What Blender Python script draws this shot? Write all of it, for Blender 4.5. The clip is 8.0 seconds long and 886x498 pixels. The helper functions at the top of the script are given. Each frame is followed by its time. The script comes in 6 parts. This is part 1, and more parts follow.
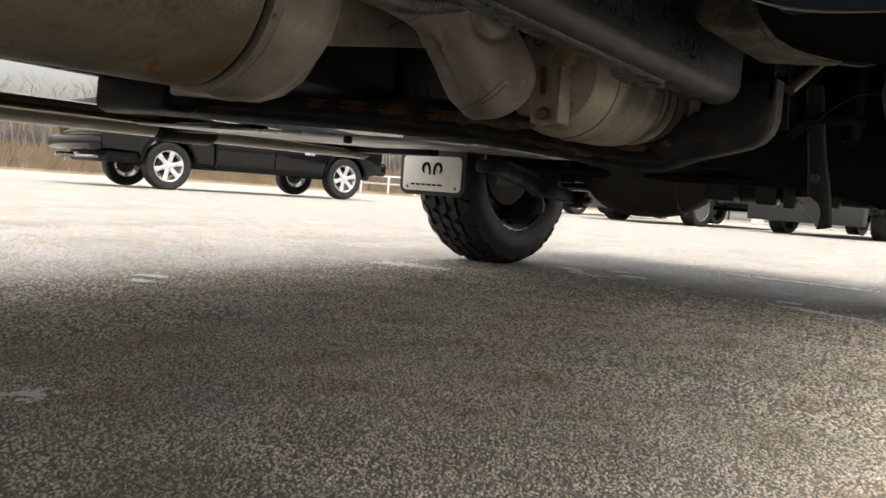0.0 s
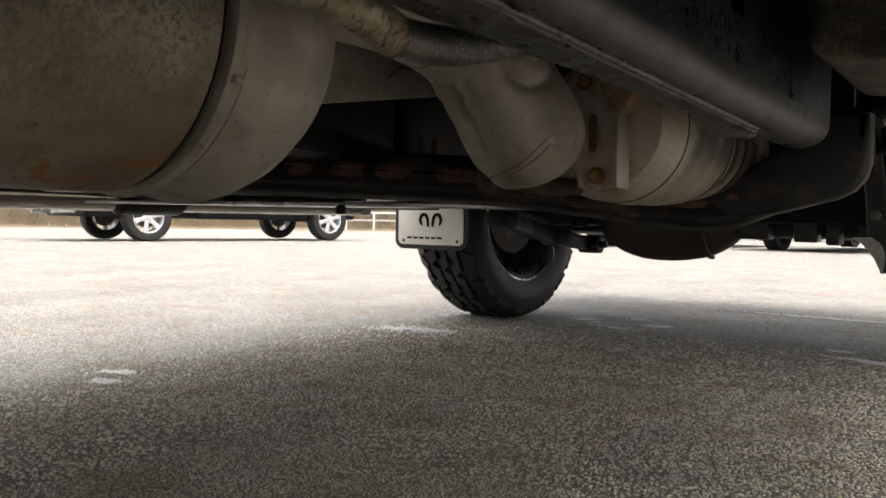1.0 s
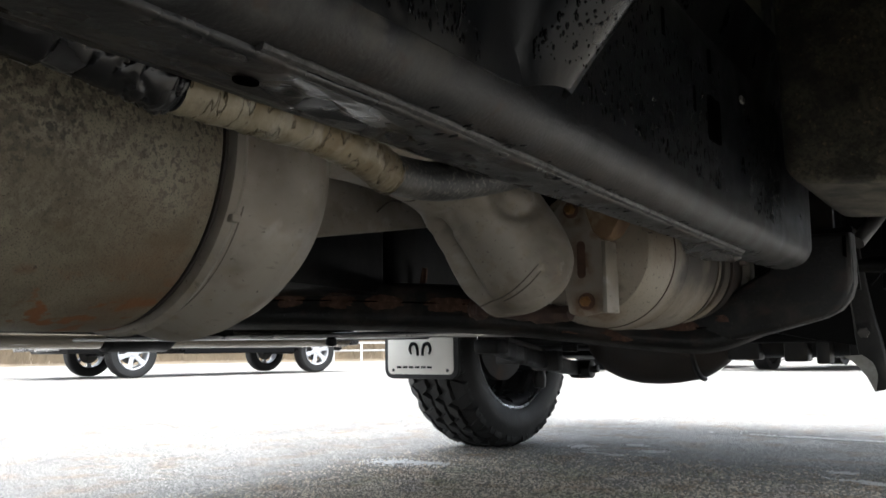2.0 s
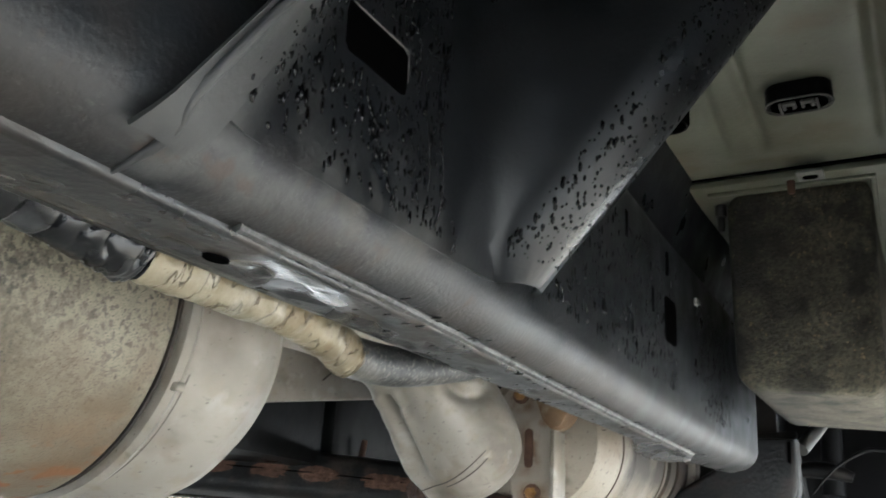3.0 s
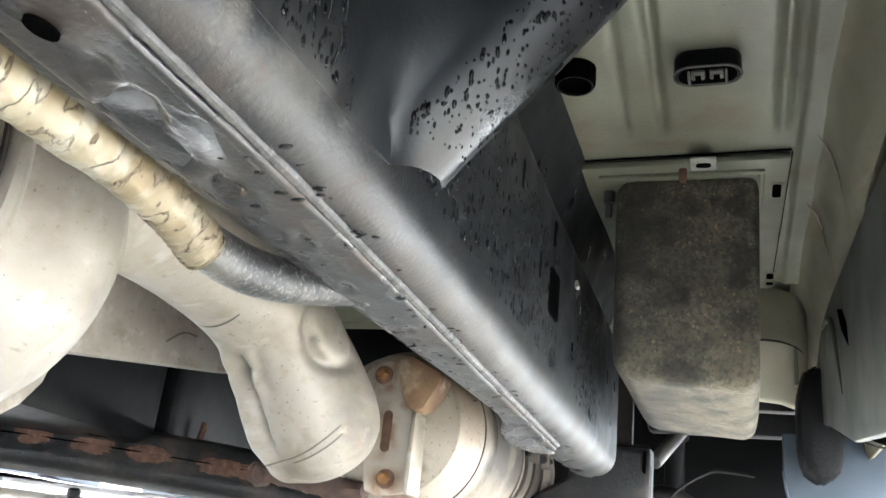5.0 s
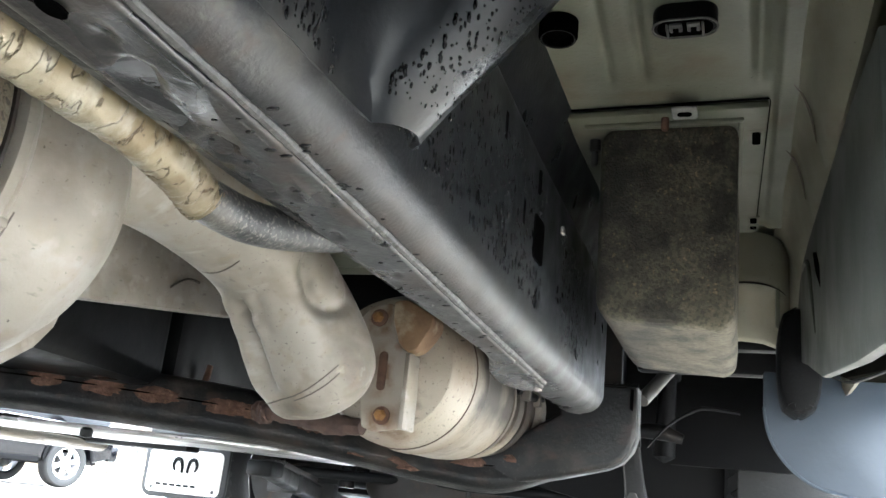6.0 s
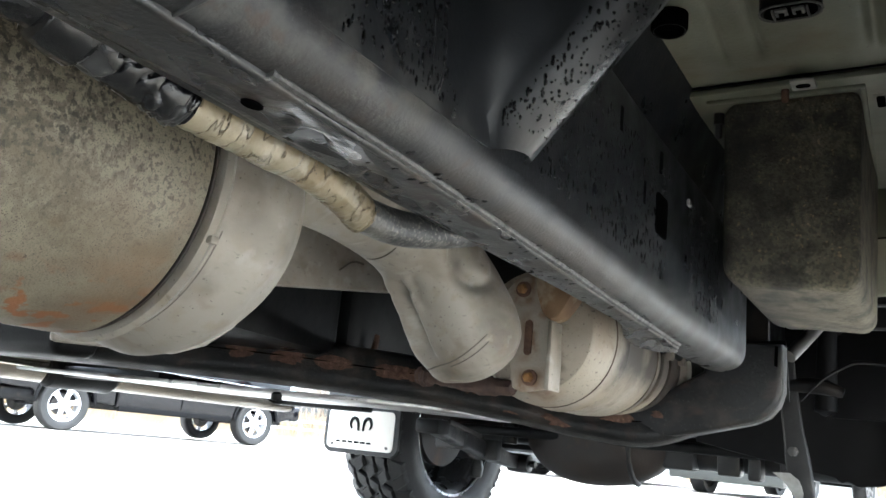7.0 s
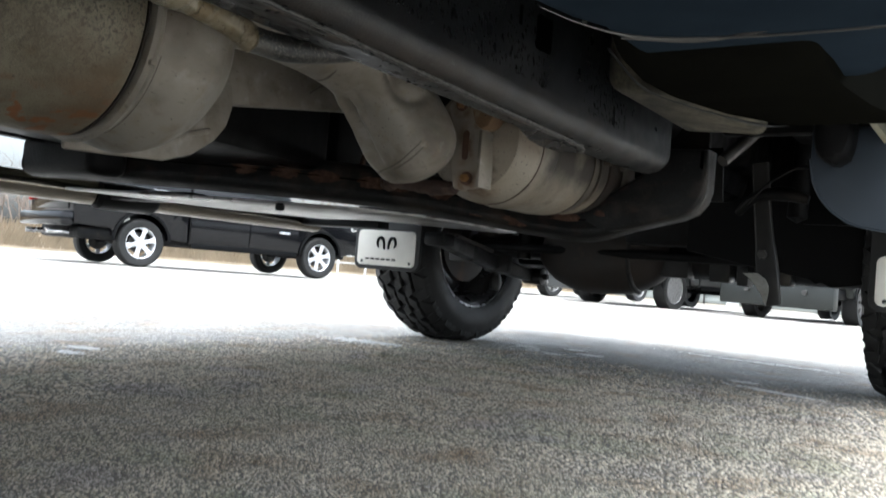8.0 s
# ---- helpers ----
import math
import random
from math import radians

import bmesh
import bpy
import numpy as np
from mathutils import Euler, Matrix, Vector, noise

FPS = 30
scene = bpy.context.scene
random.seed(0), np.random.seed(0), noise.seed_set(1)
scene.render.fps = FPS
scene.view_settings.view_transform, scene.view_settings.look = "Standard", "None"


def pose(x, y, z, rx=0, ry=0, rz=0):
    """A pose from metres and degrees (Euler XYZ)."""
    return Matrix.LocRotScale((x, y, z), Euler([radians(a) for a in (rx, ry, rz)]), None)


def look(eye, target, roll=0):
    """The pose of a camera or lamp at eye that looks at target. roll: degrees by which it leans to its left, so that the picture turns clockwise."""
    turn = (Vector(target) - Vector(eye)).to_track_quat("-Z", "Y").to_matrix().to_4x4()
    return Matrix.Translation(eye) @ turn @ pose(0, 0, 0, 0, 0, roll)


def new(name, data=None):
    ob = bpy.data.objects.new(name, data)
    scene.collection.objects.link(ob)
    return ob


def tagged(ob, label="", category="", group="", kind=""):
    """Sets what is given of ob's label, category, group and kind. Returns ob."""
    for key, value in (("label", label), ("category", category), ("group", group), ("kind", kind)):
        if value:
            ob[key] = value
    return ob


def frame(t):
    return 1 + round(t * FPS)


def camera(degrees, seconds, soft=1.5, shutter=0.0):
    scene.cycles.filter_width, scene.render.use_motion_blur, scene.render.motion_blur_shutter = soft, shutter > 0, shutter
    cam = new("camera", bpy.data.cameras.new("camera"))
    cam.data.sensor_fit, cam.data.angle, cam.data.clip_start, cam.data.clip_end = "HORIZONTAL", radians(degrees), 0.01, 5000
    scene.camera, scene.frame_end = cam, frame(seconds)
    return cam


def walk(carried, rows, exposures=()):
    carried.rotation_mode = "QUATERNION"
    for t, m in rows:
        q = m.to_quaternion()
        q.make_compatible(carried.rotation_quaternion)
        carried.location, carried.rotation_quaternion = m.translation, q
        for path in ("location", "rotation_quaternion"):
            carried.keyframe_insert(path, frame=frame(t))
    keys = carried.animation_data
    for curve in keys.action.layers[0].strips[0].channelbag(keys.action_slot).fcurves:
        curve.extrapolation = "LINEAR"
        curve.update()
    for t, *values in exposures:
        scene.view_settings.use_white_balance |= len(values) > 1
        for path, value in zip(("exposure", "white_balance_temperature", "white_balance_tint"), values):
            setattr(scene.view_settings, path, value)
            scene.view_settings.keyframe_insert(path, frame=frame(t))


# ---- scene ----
cam = camera(55.3, 8.0, shutter=0.18)
PATH = [
    (0, (0.051, -0.033, 0.306), (-1.1, 1.596, 0.161), 4.1),
    (0.5, (-0.084, 0.105, 0.337), (-1.222, 1.746, 0.218), 2.9),
    (1, (-0.184, 0.198, 0.38), (-1.315, 1.846, 0.309), 0.9),
    (1.5, (-0.194, 0.21, 0.392), (-1.316, 1.864, 0.468), -0.7),
    (1.7, (-0.186, 0.201, 0.38), (-1.299, 1.857, 0.518), -1.1),
    (2.8, (-0.2, 0.188, 0.397), (-1.235, 1.816, 0.924), 2.8),
    (3, (-0.203, 0.196, 0.399), (-1.158, 1.844, 1.01), 3.6),
    (3.5, (-0.214, 0.219, 0.403), (-0.957, 1.924, 1.14), 3.6),
    (4, (-0.23, 0.243, 0.387), (-0.913, 1.961, 1.15), 5.5),
    (4.5, (-0.242, 0.262, 0.372), (-0.906, 1.977, 1.157), 6.4),
    (5, (-0.249, 0.273, 0.355), (-0.909, 2.029, 1.048), 6.5),
    (5.2, (-0.244, 0.276, 0.352), (-0.905, 2.045, 1.011), 6.8),
    (6.3, (-0.223, 0.218, 0.345), (-0.903, 2.016, 0.896), 5.6),
    (6.5, (-0.223, 0.199, 0.349), (-1.02, 1.953, 0.884), 5.5),
    (7, (-0.163, 0.154, 0.344), (-1.166, 1.826, 0.786), 5.7),
    (7.5, (-0.045, 0.122, 0.317), (-1.125, 1.773, 0.641), 5.0),
    (8, (0.103, 0.065, 0.288), (-1.023, 1.717, 0.339), 4.7),
]
EXPOSURES = [(0, 1.33, 7050, 10), (1.0, 1.34, 6900, 10), (1.5, 1.48, 6450, 9), (2.8, 3.3, 5800, 4), (3.5, 5.45, 5600, 3), (4.0, 5.55, 5600, 3), (4.5, 5.45, 5650, 4), (5.2, 5.1, 5750, 5), (6.5, 4.1, 5750, 4), (7.0, 3.75, 5750, 4),
             (7.5, 3.1, 5850, 6), (8.0, 1.98, 5900, 5)]
walk(cam, [(t, look(eye, target, roll)) for t, eye, target, roll in PATH], EXPOSURES)

# ---- light: overcast daylight ----
world = bpy.data.worlds.new("sky")
scene.world = world
world.use_nodes = True
wn, wl = world.node_tree.nodes, world.node_tree.links
wn.clear()
sky = wn.new("ShaderNodeTexSky")
sky.sky_type, sky.sun_disc = "NISHITA", False
sky.sun_elevation, sky.sun_rotation = radians(78), radians(122)
sky.air_density, sky.dust_density, sky.ozone_density = 1.0, 6.0, 1.0
pale = wn.new("ShaderNodeHueSaturation")
pale.inputs["Saturation"].default_value = 0.35
back = wn.new("ShaderNodeBackground")
back.inputs["Strength"].default_value = 0.15
wout = wn.new("ShaderNodeOutputWorld")
wl.new(sky.outputs[0], pale.inputs["Color"])
wl.new(pale.outputs[0], back.inputs[0])
wl.new(back.outputs[0], wout.inputs[0])
sun_data = bpy.data.lights.new("sun", "SUN")
sun_data.energy, sun_data.angle, sun_data.color = 0.5, radians(150), (1.0, 0.96, 0.9)
sun = new("sun", sun_data)
sun.matrix_world = look((0, 0, 50), (-5, 3, 50 - 42))


# ---- materials ----
def material(name, base, dark=None, rough=0.5, metal=0.0, scale=30.0, amount=0.5, bump=0.0, bump_scale=200.0,
             rough_var=0.1, stain=None, stain_scale=5.0, stain_from=0.55, stain_to=0.7, coat=0.0):
    """Principled surface with colour that varies at two scales, uneven gloss, fine relief and optional stains."""
    m = bpy.data.materials.new(name)
    m.use_nodes = True
    n, l = m.node_tree.nodes, m.node_tree.links
    b = n["Principled BSDF"]
    b.inputs["Metallic"].default_value = metal
    b.inputs["Coat Weight"].default_value = coat
    co = n.new("ShaderNodeTexCoord")
    geo = co.outputs["Object"]
    big = n.new("ShaderNodeTexNoise")
    big.inputs["Scale"].default_value, big.inputs["Detail"].default_value = scale, 6
    l.new(geo, big.inputs["Vector"])
    mix = n.new("ShaderNodeMix")
    mix.data_type = "RGBA"
    mix.inputs[6].default_value = (*base, 1)
    mix.inputs[7].default_value = (*(dark or tuple(c * 0.6 for c in base)), 1)
    ramp = n.new("ShaderNodeMapRange")
    ramp.inputs[1].default_value, ramp.inputs[2].default_value = 0.5 - 0.5 * (1 - amount) - 0.05, 0.75
    ramp.inputs[4].default_value = amount
    ramp.inputs[1].default_value = 0.4
    l.new(big.outputs[0], ramp.inputs[0])
    l.new(ramp.outputs[0], mix.inputs[0])
    colour = mix.outputs[2]
    fine = n.new("ShaderNodeTexNoise")
    fine.inputs["Scale"].default_value, fine.inputs["Detail"].default_value = bump_scale, 4
    l.new(geo, fine.inputs["Vector"])
    if stain:
        st = n.new("ShaderNodeTexNoise")
        st.inputs["Scale"].default_value, st.inputs["Detail"].default_value = stain_scale, 8
        l.new(geo, st.inputs["Vector"])
        sr = n.new("ShaderNodeMapRange")
        sr.inputs[1].default_value, sr.inputs[2].default_value = stain_from, stain_to
        l.new(st.outputs[0], sr.inputs[0])
        m2 = n.new("ShaderNodeMix")
        m2.data_type = "RGBA"
        m2.inputs[7].default_value = (*stain, 1)
        l.new(sr.outputs[0], m2.inputs[0])
        l.new(colour, m2.inputs[6])
        colour = m2.outputs[2]
    l.new(colour, b.inputs["Base Color"])
    rr = n.new("ShaderNodeMapRange")
    rr.inputs[3].default_value, rr.inputs[4].default_value = max(rough - rough_var, 0.02), min(rough + rough_var, 1)
    rr.inputs[1].default_value, rr.inputs[2].default_value = 0.3, 0.7
    l.new(big.outputs[0], rr.inputs[0])
    l.new(rr.outputs[0], b.inputs["Roughness"])
    if bump:
        bp = n.new("ShaderNodeBump")
        bp.inputs["Strength"].default_value, bp.inputs["Distance"].default_value = 1.0, bump
        l.new(fine.outputs[0], bp.inputs["Height"])
        l.new(bp.outputs[0], b.inputs["Normal"])
    return m


def layer(m, colour, scale, lo, hi, stretch=(1, 1, 1), vein=False, limits=(), ragged=0.02, rough=None, bump=0.0, full=1.0, offset=0.0, detail=6):
    """Lays dirt, dust, scuffs or creases over a material: noise between lo and hi (or its level line, for veins),
    kept within limits, rows of (axis, from, to) that fade in along an axis (or along W, y less 0.46 z, as the bracket's rear edge leans) with a ragged edge."""
    n, l = m.node_tree.nodes, m.node_tree.links
    b = n["Principled BSDF"]
    co = [x for x in n if x.type == "TEX_COORD"][0].outputs["Object"]
    mp = n.new("ShaderNodeMapping")
    mp.inputs["Scale"].default_value = stretch
    mp.inputs["Location"].default_value = (offset, offset * 0.7, offset * 1.3)
    l.new(co, mp.inputs["Vector"])
    nz = n.new("ShaderNodeTexNoise")
    nz.inputs["Scale"].default_value, nz.inputs["Detail"].default_value = scale, detail
    l.new(mp.outputs[0], nz.inputs["Vector"])
    value = nz.outputs[0]
    def calc(op, a, c):
        k = n.new("ShaderNodeMath")
        k.operation = op
        for i, q in enumerate((a, c)):
            if isinstance(q, (int, float)):
                k.inputs[i].default_value = q
            elif q is not None:
                l.new(q, k.inputs[i])
        return k.outputs[0]
    if vein:
        value = calc("SUBTRACT", 1.0, calc("ABSOLUTE", calc("SUBTRACT", value, 0.5), None))
    mr = n.new("ShaderNodeMapRange")
    mr.inputs[1].default_value, mr.inputs[2].default_value, mr.inputs[4].default_value = lo, hi, full
    l.new(value, mr.inputs[0])
    mask = mr.outputs[0]
    if limits:
        sep = n.new("ShaderNodeSeparateXYZ")
        l.new(co, sep.inputs[0])
        rag = n.new("ShaderNodeTexNoise")
        rag.inputs["Scale"].default_value, rag.inputs["Detail"].default_value, rag.inputs["Roughness"].default_value = 26, 10, 0.72
        l.new(co, rag.inputs["Vector"])
        for axis, a, c in limits:
            k = n.new("ShaderNodeMapRange")
            k.inputs[1].default_value, k.inputs[2].default_value = a, c
            along = calc("SUBTRACT", sep.outputs[1], calc("MULTIPLY", sep.outputs[2], 0.46)) if axis == "W" else sep.outputs["XYZ".index(axis)]
            l.new(calc("ADD", along, calc("MULTIPLY", calc("SUBTRACT", rag.outputs[0], 0.5), ragged * 2)), k.inputs[0])
            mask = calc("MULTIPLY", mask, k.outputs[0])
    mx = n.new("ShaderNodeMix")
    mx.data_type = "RGBA"
    mx.inputs[7].default_value = (*colour, 1)
    l.new(mask, mx.inputs[0])
    l.new(b.inputs["Base Color"].links[0].from_socket, mx.inputs[6])
    l.new(mx.outputs[2], b.inputs["Base Color"])
    if rough is not None:
        rx = n.new("ShaderNodeMix")
        rx.data_type = "FLOAT"
        l.new(mask, rx.inputs[0])
        l.new(b.inputs["Roughness"].links[0].from_socket, rx.inputs[2])
        rx.inputs[3].default_value = rough
        l.new(rx.outputs[0], b.inputs["Roughness"])
    if bump:
        bp = n.new("ShaderNodeBump")
        bp.inputs["Strength"].default_value, bp.inputs["Distance"].default_value = 1.0, abs(bump)
        bp.invert = bump < 0
        l.new(mask, bp.inputs["Height"])
        if b.inputs["Normal"].links:
            l.new(b.inputs["Normal"].links[0].from_socket, bp.inputs["Normal"])
        l.new(bp.outputs[0], b.inputs["Normal"])
    return m


def aggregate_material():
    """Worn chip-seal asphalt: pale stones a few millimetres wide in dark binder, with damp stains."""
    m = material("asphalt", (0.53, 0.517, 0.485), (0.40, 0.388, 0.358), 0.75, 0, 2.2, 0.9, stain=(0.47, 0.37, 0.27), stain_scale=7.0, stain_from=0.5, stain_to=0.75)
    n, l = m.node_tree.nodes, m.node_tree.links
    b = n["Principled BSDF"]
    colour = b.inputs["Base Color"].links[0].from_socket
    co = [x for x in n if x.type == "TEX_COORD"][0].outputs["Object"]
    vo = n.new("ShaderNodeTexVoronoi")
    vo.inputs["Scale"].default_value = 230
    l.new(co, vo.inputs["Vector"])
    mr = n.new("ShaderNodeMapRange")
    mr.inputs[1].default_value, mr.inputs[2].default_value = 0.25, 0.75
    mr.inputs[3].default_value, mr.inputs[4].default_value = 1.25, 0.32
    l.new(vo.outputs["Distance"], mr.inputs[0])
    sep = n.new("ShaderNodeSeparateColor")
    l.new(vo.outputs["Color"], sep.inputs[0])
    m2 = n.new("ShaderNodeMapRange")
    m2.inputs[3].default_value, m2.inputs[4].default_value = 0.42, 1.5
    l.new(sep.outputs[0], m2.inputs[0])
    mul = n.new("ShaderNodeMath")
    mul.operation = "MULTIPLY"
    l.new(mr.outputs[0], mul.inputs[0])
    l.new(m2.outputs[0], mul.inputs[1])
    mx = n.new("ShaderNodeMix")
    mx.data_type, mx.blend_type = "RGBA", "MULTIPLY"
    mx.inputs[0].default_value = 1
    l.new(colour, mx.inputs[6])
    cc = n.new("ShaderNodeCombineColor")
    for k in range(3):
        l.new(mul.outputs[0], cc.inputs[k])
    l.new(cc.outputs[0], mx.inputs[7])
    l.new(mx.outputs[2], b.inputs["Base Color"])
    bp = n.new("ShaderNodeBump")
    bp.invert = True
    bp.inputs["Strength"].default_value, bp.inputs["Distance"].default_value = 1.0, 0.004
    l.new(vo.outputs["Distance"], bp.inputs["Height"])
    l.new(bp.outputs[0], b.inputs["Normal"])
    return m


ASPHALT = aggregate_material()
layer(ASPHALT, (0.05, 0.047, 0.04), 60, 0.56, 0.68, full=0.3)
layer(ASPHALT, (0.03, 0.028, 0.024), 210, 0.66, 0.72, full=0.8)
layer(ASPHALT, (0.72, 0.68, 0.60), 190, 0.68, 0.74, full=0.7, offset=4)
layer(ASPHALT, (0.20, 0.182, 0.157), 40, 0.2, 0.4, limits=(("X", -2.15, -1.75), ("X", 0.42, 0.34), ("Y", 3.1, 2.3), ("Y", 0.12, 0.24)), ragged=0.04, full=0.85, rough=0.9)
CHIPS = material("stone_chip", (0.86, 0.79, 0.68), (0.68, 0.62, 0.525), 0.8, 0, 2.2, 0.8, stain=(0.56, 0.44, 0.32), stain_scale=7.0, stain_from=0.5, stain_to=0.72)
layer(CHIPS, (0.52, 0.54, 0.40), 5, 0.52, 0.66, full=0.6, offset=3)
layer(CHIPS, (0.58, 0.54, 0.57), 6, 0.56, 0.68, full=0.6, offset=8)


def vary_chips():
    """Gives every chip a shade of its own."""
    n, l = CHIPS.node_tree.nodes, CHIPS.node_tree.links
    b = n["Principled BSDF"]
    geo = n.new("ShaderNodeNewGeometry")
    ramp = n.new("ShaderNodeValToRGB")
    ramp.color_ramp.elements[0].color, ramp.color_ramp.elements[1].color = (0.26, 0.245, 0.22, 1), (1.10, 1.08, 1.05, 1)
    mid = ramp.color_ramp.elements.new(0.5)
    mid.color = (0.86, 0.825, 0.77, 1)
    mx = n.new("ShaderNodeMix")
    mx.data_type, mx.blend_type = "RGBA", "MULTIPLY"
    mx.inputs[0].default_value = 1
    l.new(geo.outputs["Random Per Island"], ramp.inputs[0])
    l.new(b.inputs["Base Color"].links[0].from_socket, mx.inputs[6])
    l.new(ramp.outputs[0], mx.inputs[7])
    l.new(mx.outputs[2], b.inputs["Base Color"])


vary_chips()
FROST = material("frost", (0.88, 0.87, 0.85), (0.76, 0.75, 0.73), 0.5, 0, 40, 0.6, 0.002, 150)
RAIL = material("chassis_black", (0.0095, 0.0108, 0.0125), (0.0060, 0.0069, 0.0082), 0.38, 0, 22, 0.8, 0.00042, 330, 0.14,
                (0.019, 0.0197, 0.0205), 13.0, 0.55, 0.72)
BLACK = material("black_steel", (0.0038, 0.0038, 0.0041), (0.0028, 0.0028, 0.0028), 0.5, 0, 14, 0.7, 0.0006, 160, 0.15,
                 (0.021, 0.0154, 0.0112), 8.0, 0.58, 0.75)
EXHAUST = material("exhaust_steel", (0.258, 0.234, 0.200), (0.195, 0.174, 0.143), 0.50, 0.16, 9, 0.8, 0.00012, 500, 0.1,
                   (0.189, 0.1505, 0.105), 22.0, 0.62, 0.78)
MUFFLER = material("old_muffler_steel", (0.208, 0.188, 0.138), (0.118, 0.095, 0.062), 0.55, 0.25, 10, 0.9, 0.0004, 500, 0.12,
                   (0.075, 0.058, 0.04), 1100.0, 0.56, 0.63)
layer(MUFFLER, (0.09, 0.075, 0.045), 26, 0.50, 0.66, stretch=(1, 0.5, 1), full=0.6)
layer(MUFFLER, (0.03, 0.025, 0.02), 380, 0.66, 0.70, full=0.8)
RUST = material("rust", (0.105, 0.0525, 0.0315), (0.0525, 0.0294, 0.021), 0.85, 0, 60, 0.8, 0.002, 180)
RUST_DARK = material("dark_rust", (0.052, 0.028, 0.019), (0.020, 0.014, 0.012), 0.85, 0, 60, 0.8, 0.001, 180)
RUSTY = material("rusty_plate", (0.34, 0.305, 0.255), (0.25, 0.20, 0.15), 0.6, 0.2, 14, 0.8, 0.001, 200, 0.1,
                 (0.21, 0.12, 0.06), 26.0, 0.6, 0.72)
for lims in ((("X", -0.657, -0.646), ("X", -0.624, -0.633), ("Z", 0.455, 0.472), ("Z", 0.532, 0.515)),
             (("X", -0.660, -0.648), ("X", -0.612, -0.624), ("Z", 0.452, 0.440)), (("X", -0.672, -0.662), ("X", -0.632, -0.640), ("Z", 0.534, 0.546))):
    layer(RUSTY, (0.15, 0.072, 0.026), 45, 0.36, 0.58, limits=lims, ragged=0.012, full=0.75, rough=0.8)
GOLD_RUST = material("orange_rust", (0.26, 0.13, 0.035), (0.12, 0.055, 0.02), 0.75, 0.1, 90, 0.9, 0.0012, 220)
GUSSET = material("rusty_gusset", (0.16, 0.095, 0.045), (0.075, 0.042, 0.024), 0.7, 0, 30, 0.9, 0.001, 180, 0.1, (0.30, 0.25, 0.18), 24, 0.54, 0.66)
WRAP = material("heat_wrap", (0.245, 0.215, 0.150), (0.150, 0.110, 0.050), 0.42, 0.15, 45, 0.9, 0.0007, 260, 0.15, (0.14, 0.098, 0.042), 40.0, 0.60, 0.72)
RUBBER = material("tyre_rubber", (0.015, 0.015, 0.015), (0.026, 0.025, 0.024), 0.55, 0, 20, 0.7, 0.001, 150)
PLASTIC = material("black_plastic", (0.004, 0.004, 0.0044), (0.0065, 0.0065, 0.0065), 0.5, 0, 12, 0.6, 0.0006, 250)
FLOORPAN = material("underbody_primer", (0.126, 0.131, 0.097), (0.086, 0.091, 0.066), 0.45, 0, 7, 0.8, 0.0003, 220, 0.12,
                    (0.09, 0.08, 0.05), 6.0, 0.55, 0.72)
INSULATION = material("insulation_felt", (0.106, 0.096, 0.066), (0.056, 0.051, 0.038), 0.9, 0, 35, 0.8, 0.0016, 420, 0.05,
                      (0.075, 0.06, 0.04), 330.0, 0.6, 0.68)
BLUE = material("blue_paint", (0.010, 0.017, 0.028), (0.007, 0.012, 0.02), 0.25, 0, 6, 0.6, 0.0001, 60, 0.08, coat=0.5)
BLUE.node_tree.nodes["Principled BSDF"].inputs["Specular IOR Level"].default_value = 0.5
GLOSS_BLACK = material("black_paint", (0.004, 0.004, 0.005), (0.007, 0.007, 0.008), 0.1, 0, 3, 0.6, 0.0, 60, 0.05)
GLOSS_BLACK.node_tree.nodes["Principled BSDF"].inputs["Specular IOR Level"].default_value = 0.36
WHITE = material("white_paint", (0.72, 0.72, 0.72), (0.6, 0.6, 0.6), 0.35, 0, 4, 0.5)
FLAP_RUBBER = material("flap_rubber", (0.012, 0.012, 0.012), (0.02, 0.02, 0.019), 0.6, 0, 20, 0.7, 0.001, 150)
FLAP = material("flap_steel", (0.8, 0.77, 0.7), (0.66, 0.62, 0.55), 0.4, 0.0, 9, 0.7)
ALLOY = material("silver_alloy", (0.62, 0.63, 0.65), (0.5, 0.5, 0.52), 0.3, 0.2, 12, 0.5)
CHROME = material("bright_alloy", (0.7, 0.71, 0.73), (0.6, 0.6, 0.62), 0.22, 1.0, 12, 0.5)
STEEL = material("dull_steel", (0.4, 0.4, 0.4), (0.25, 0.24, 0.23), 0.4, 0.8, 20, 0.7)
BRONZE = material("step_bar_chrome", (0.34, 0.31, 0.265), (0.24, 0.21, 0.175), 0.16, 0.9, 6, 0.7, 0.0, 60, 0.08)
LATCH = material("bright_latch_steel", (0.30, 0.30, 0.28), (0.20, 0.19, 0.17), 0.45, 0.3, 60, 0.8, 0.0005, 200)
GLASS = material("dark_glass", (0.01, 0.012, 0.014), None, 0.05, 0, 3, 0.3)
RED = material("red_lens", (0.45, 0.02, 0.02), None, 0.2, 0, 5, 0.4)
GRASS = material("dry_grass", (0.27, 0.215, 0.145), (0.17, 0.135, 0.095), 0.9, 0, 0.8, 0.8)
BARK = material("bare_twigs", (0.22, 0.18, 0.15), (0.14, 0.115, 0.1), 0.9, 0, 0.5, 0.8)
CONCRETE = material("pale_concrete", (0.5, 0.49, 0.46), (0.38, 0.37, 0.35), 0.85, 0, 3, 0.8, 0.002, 60)

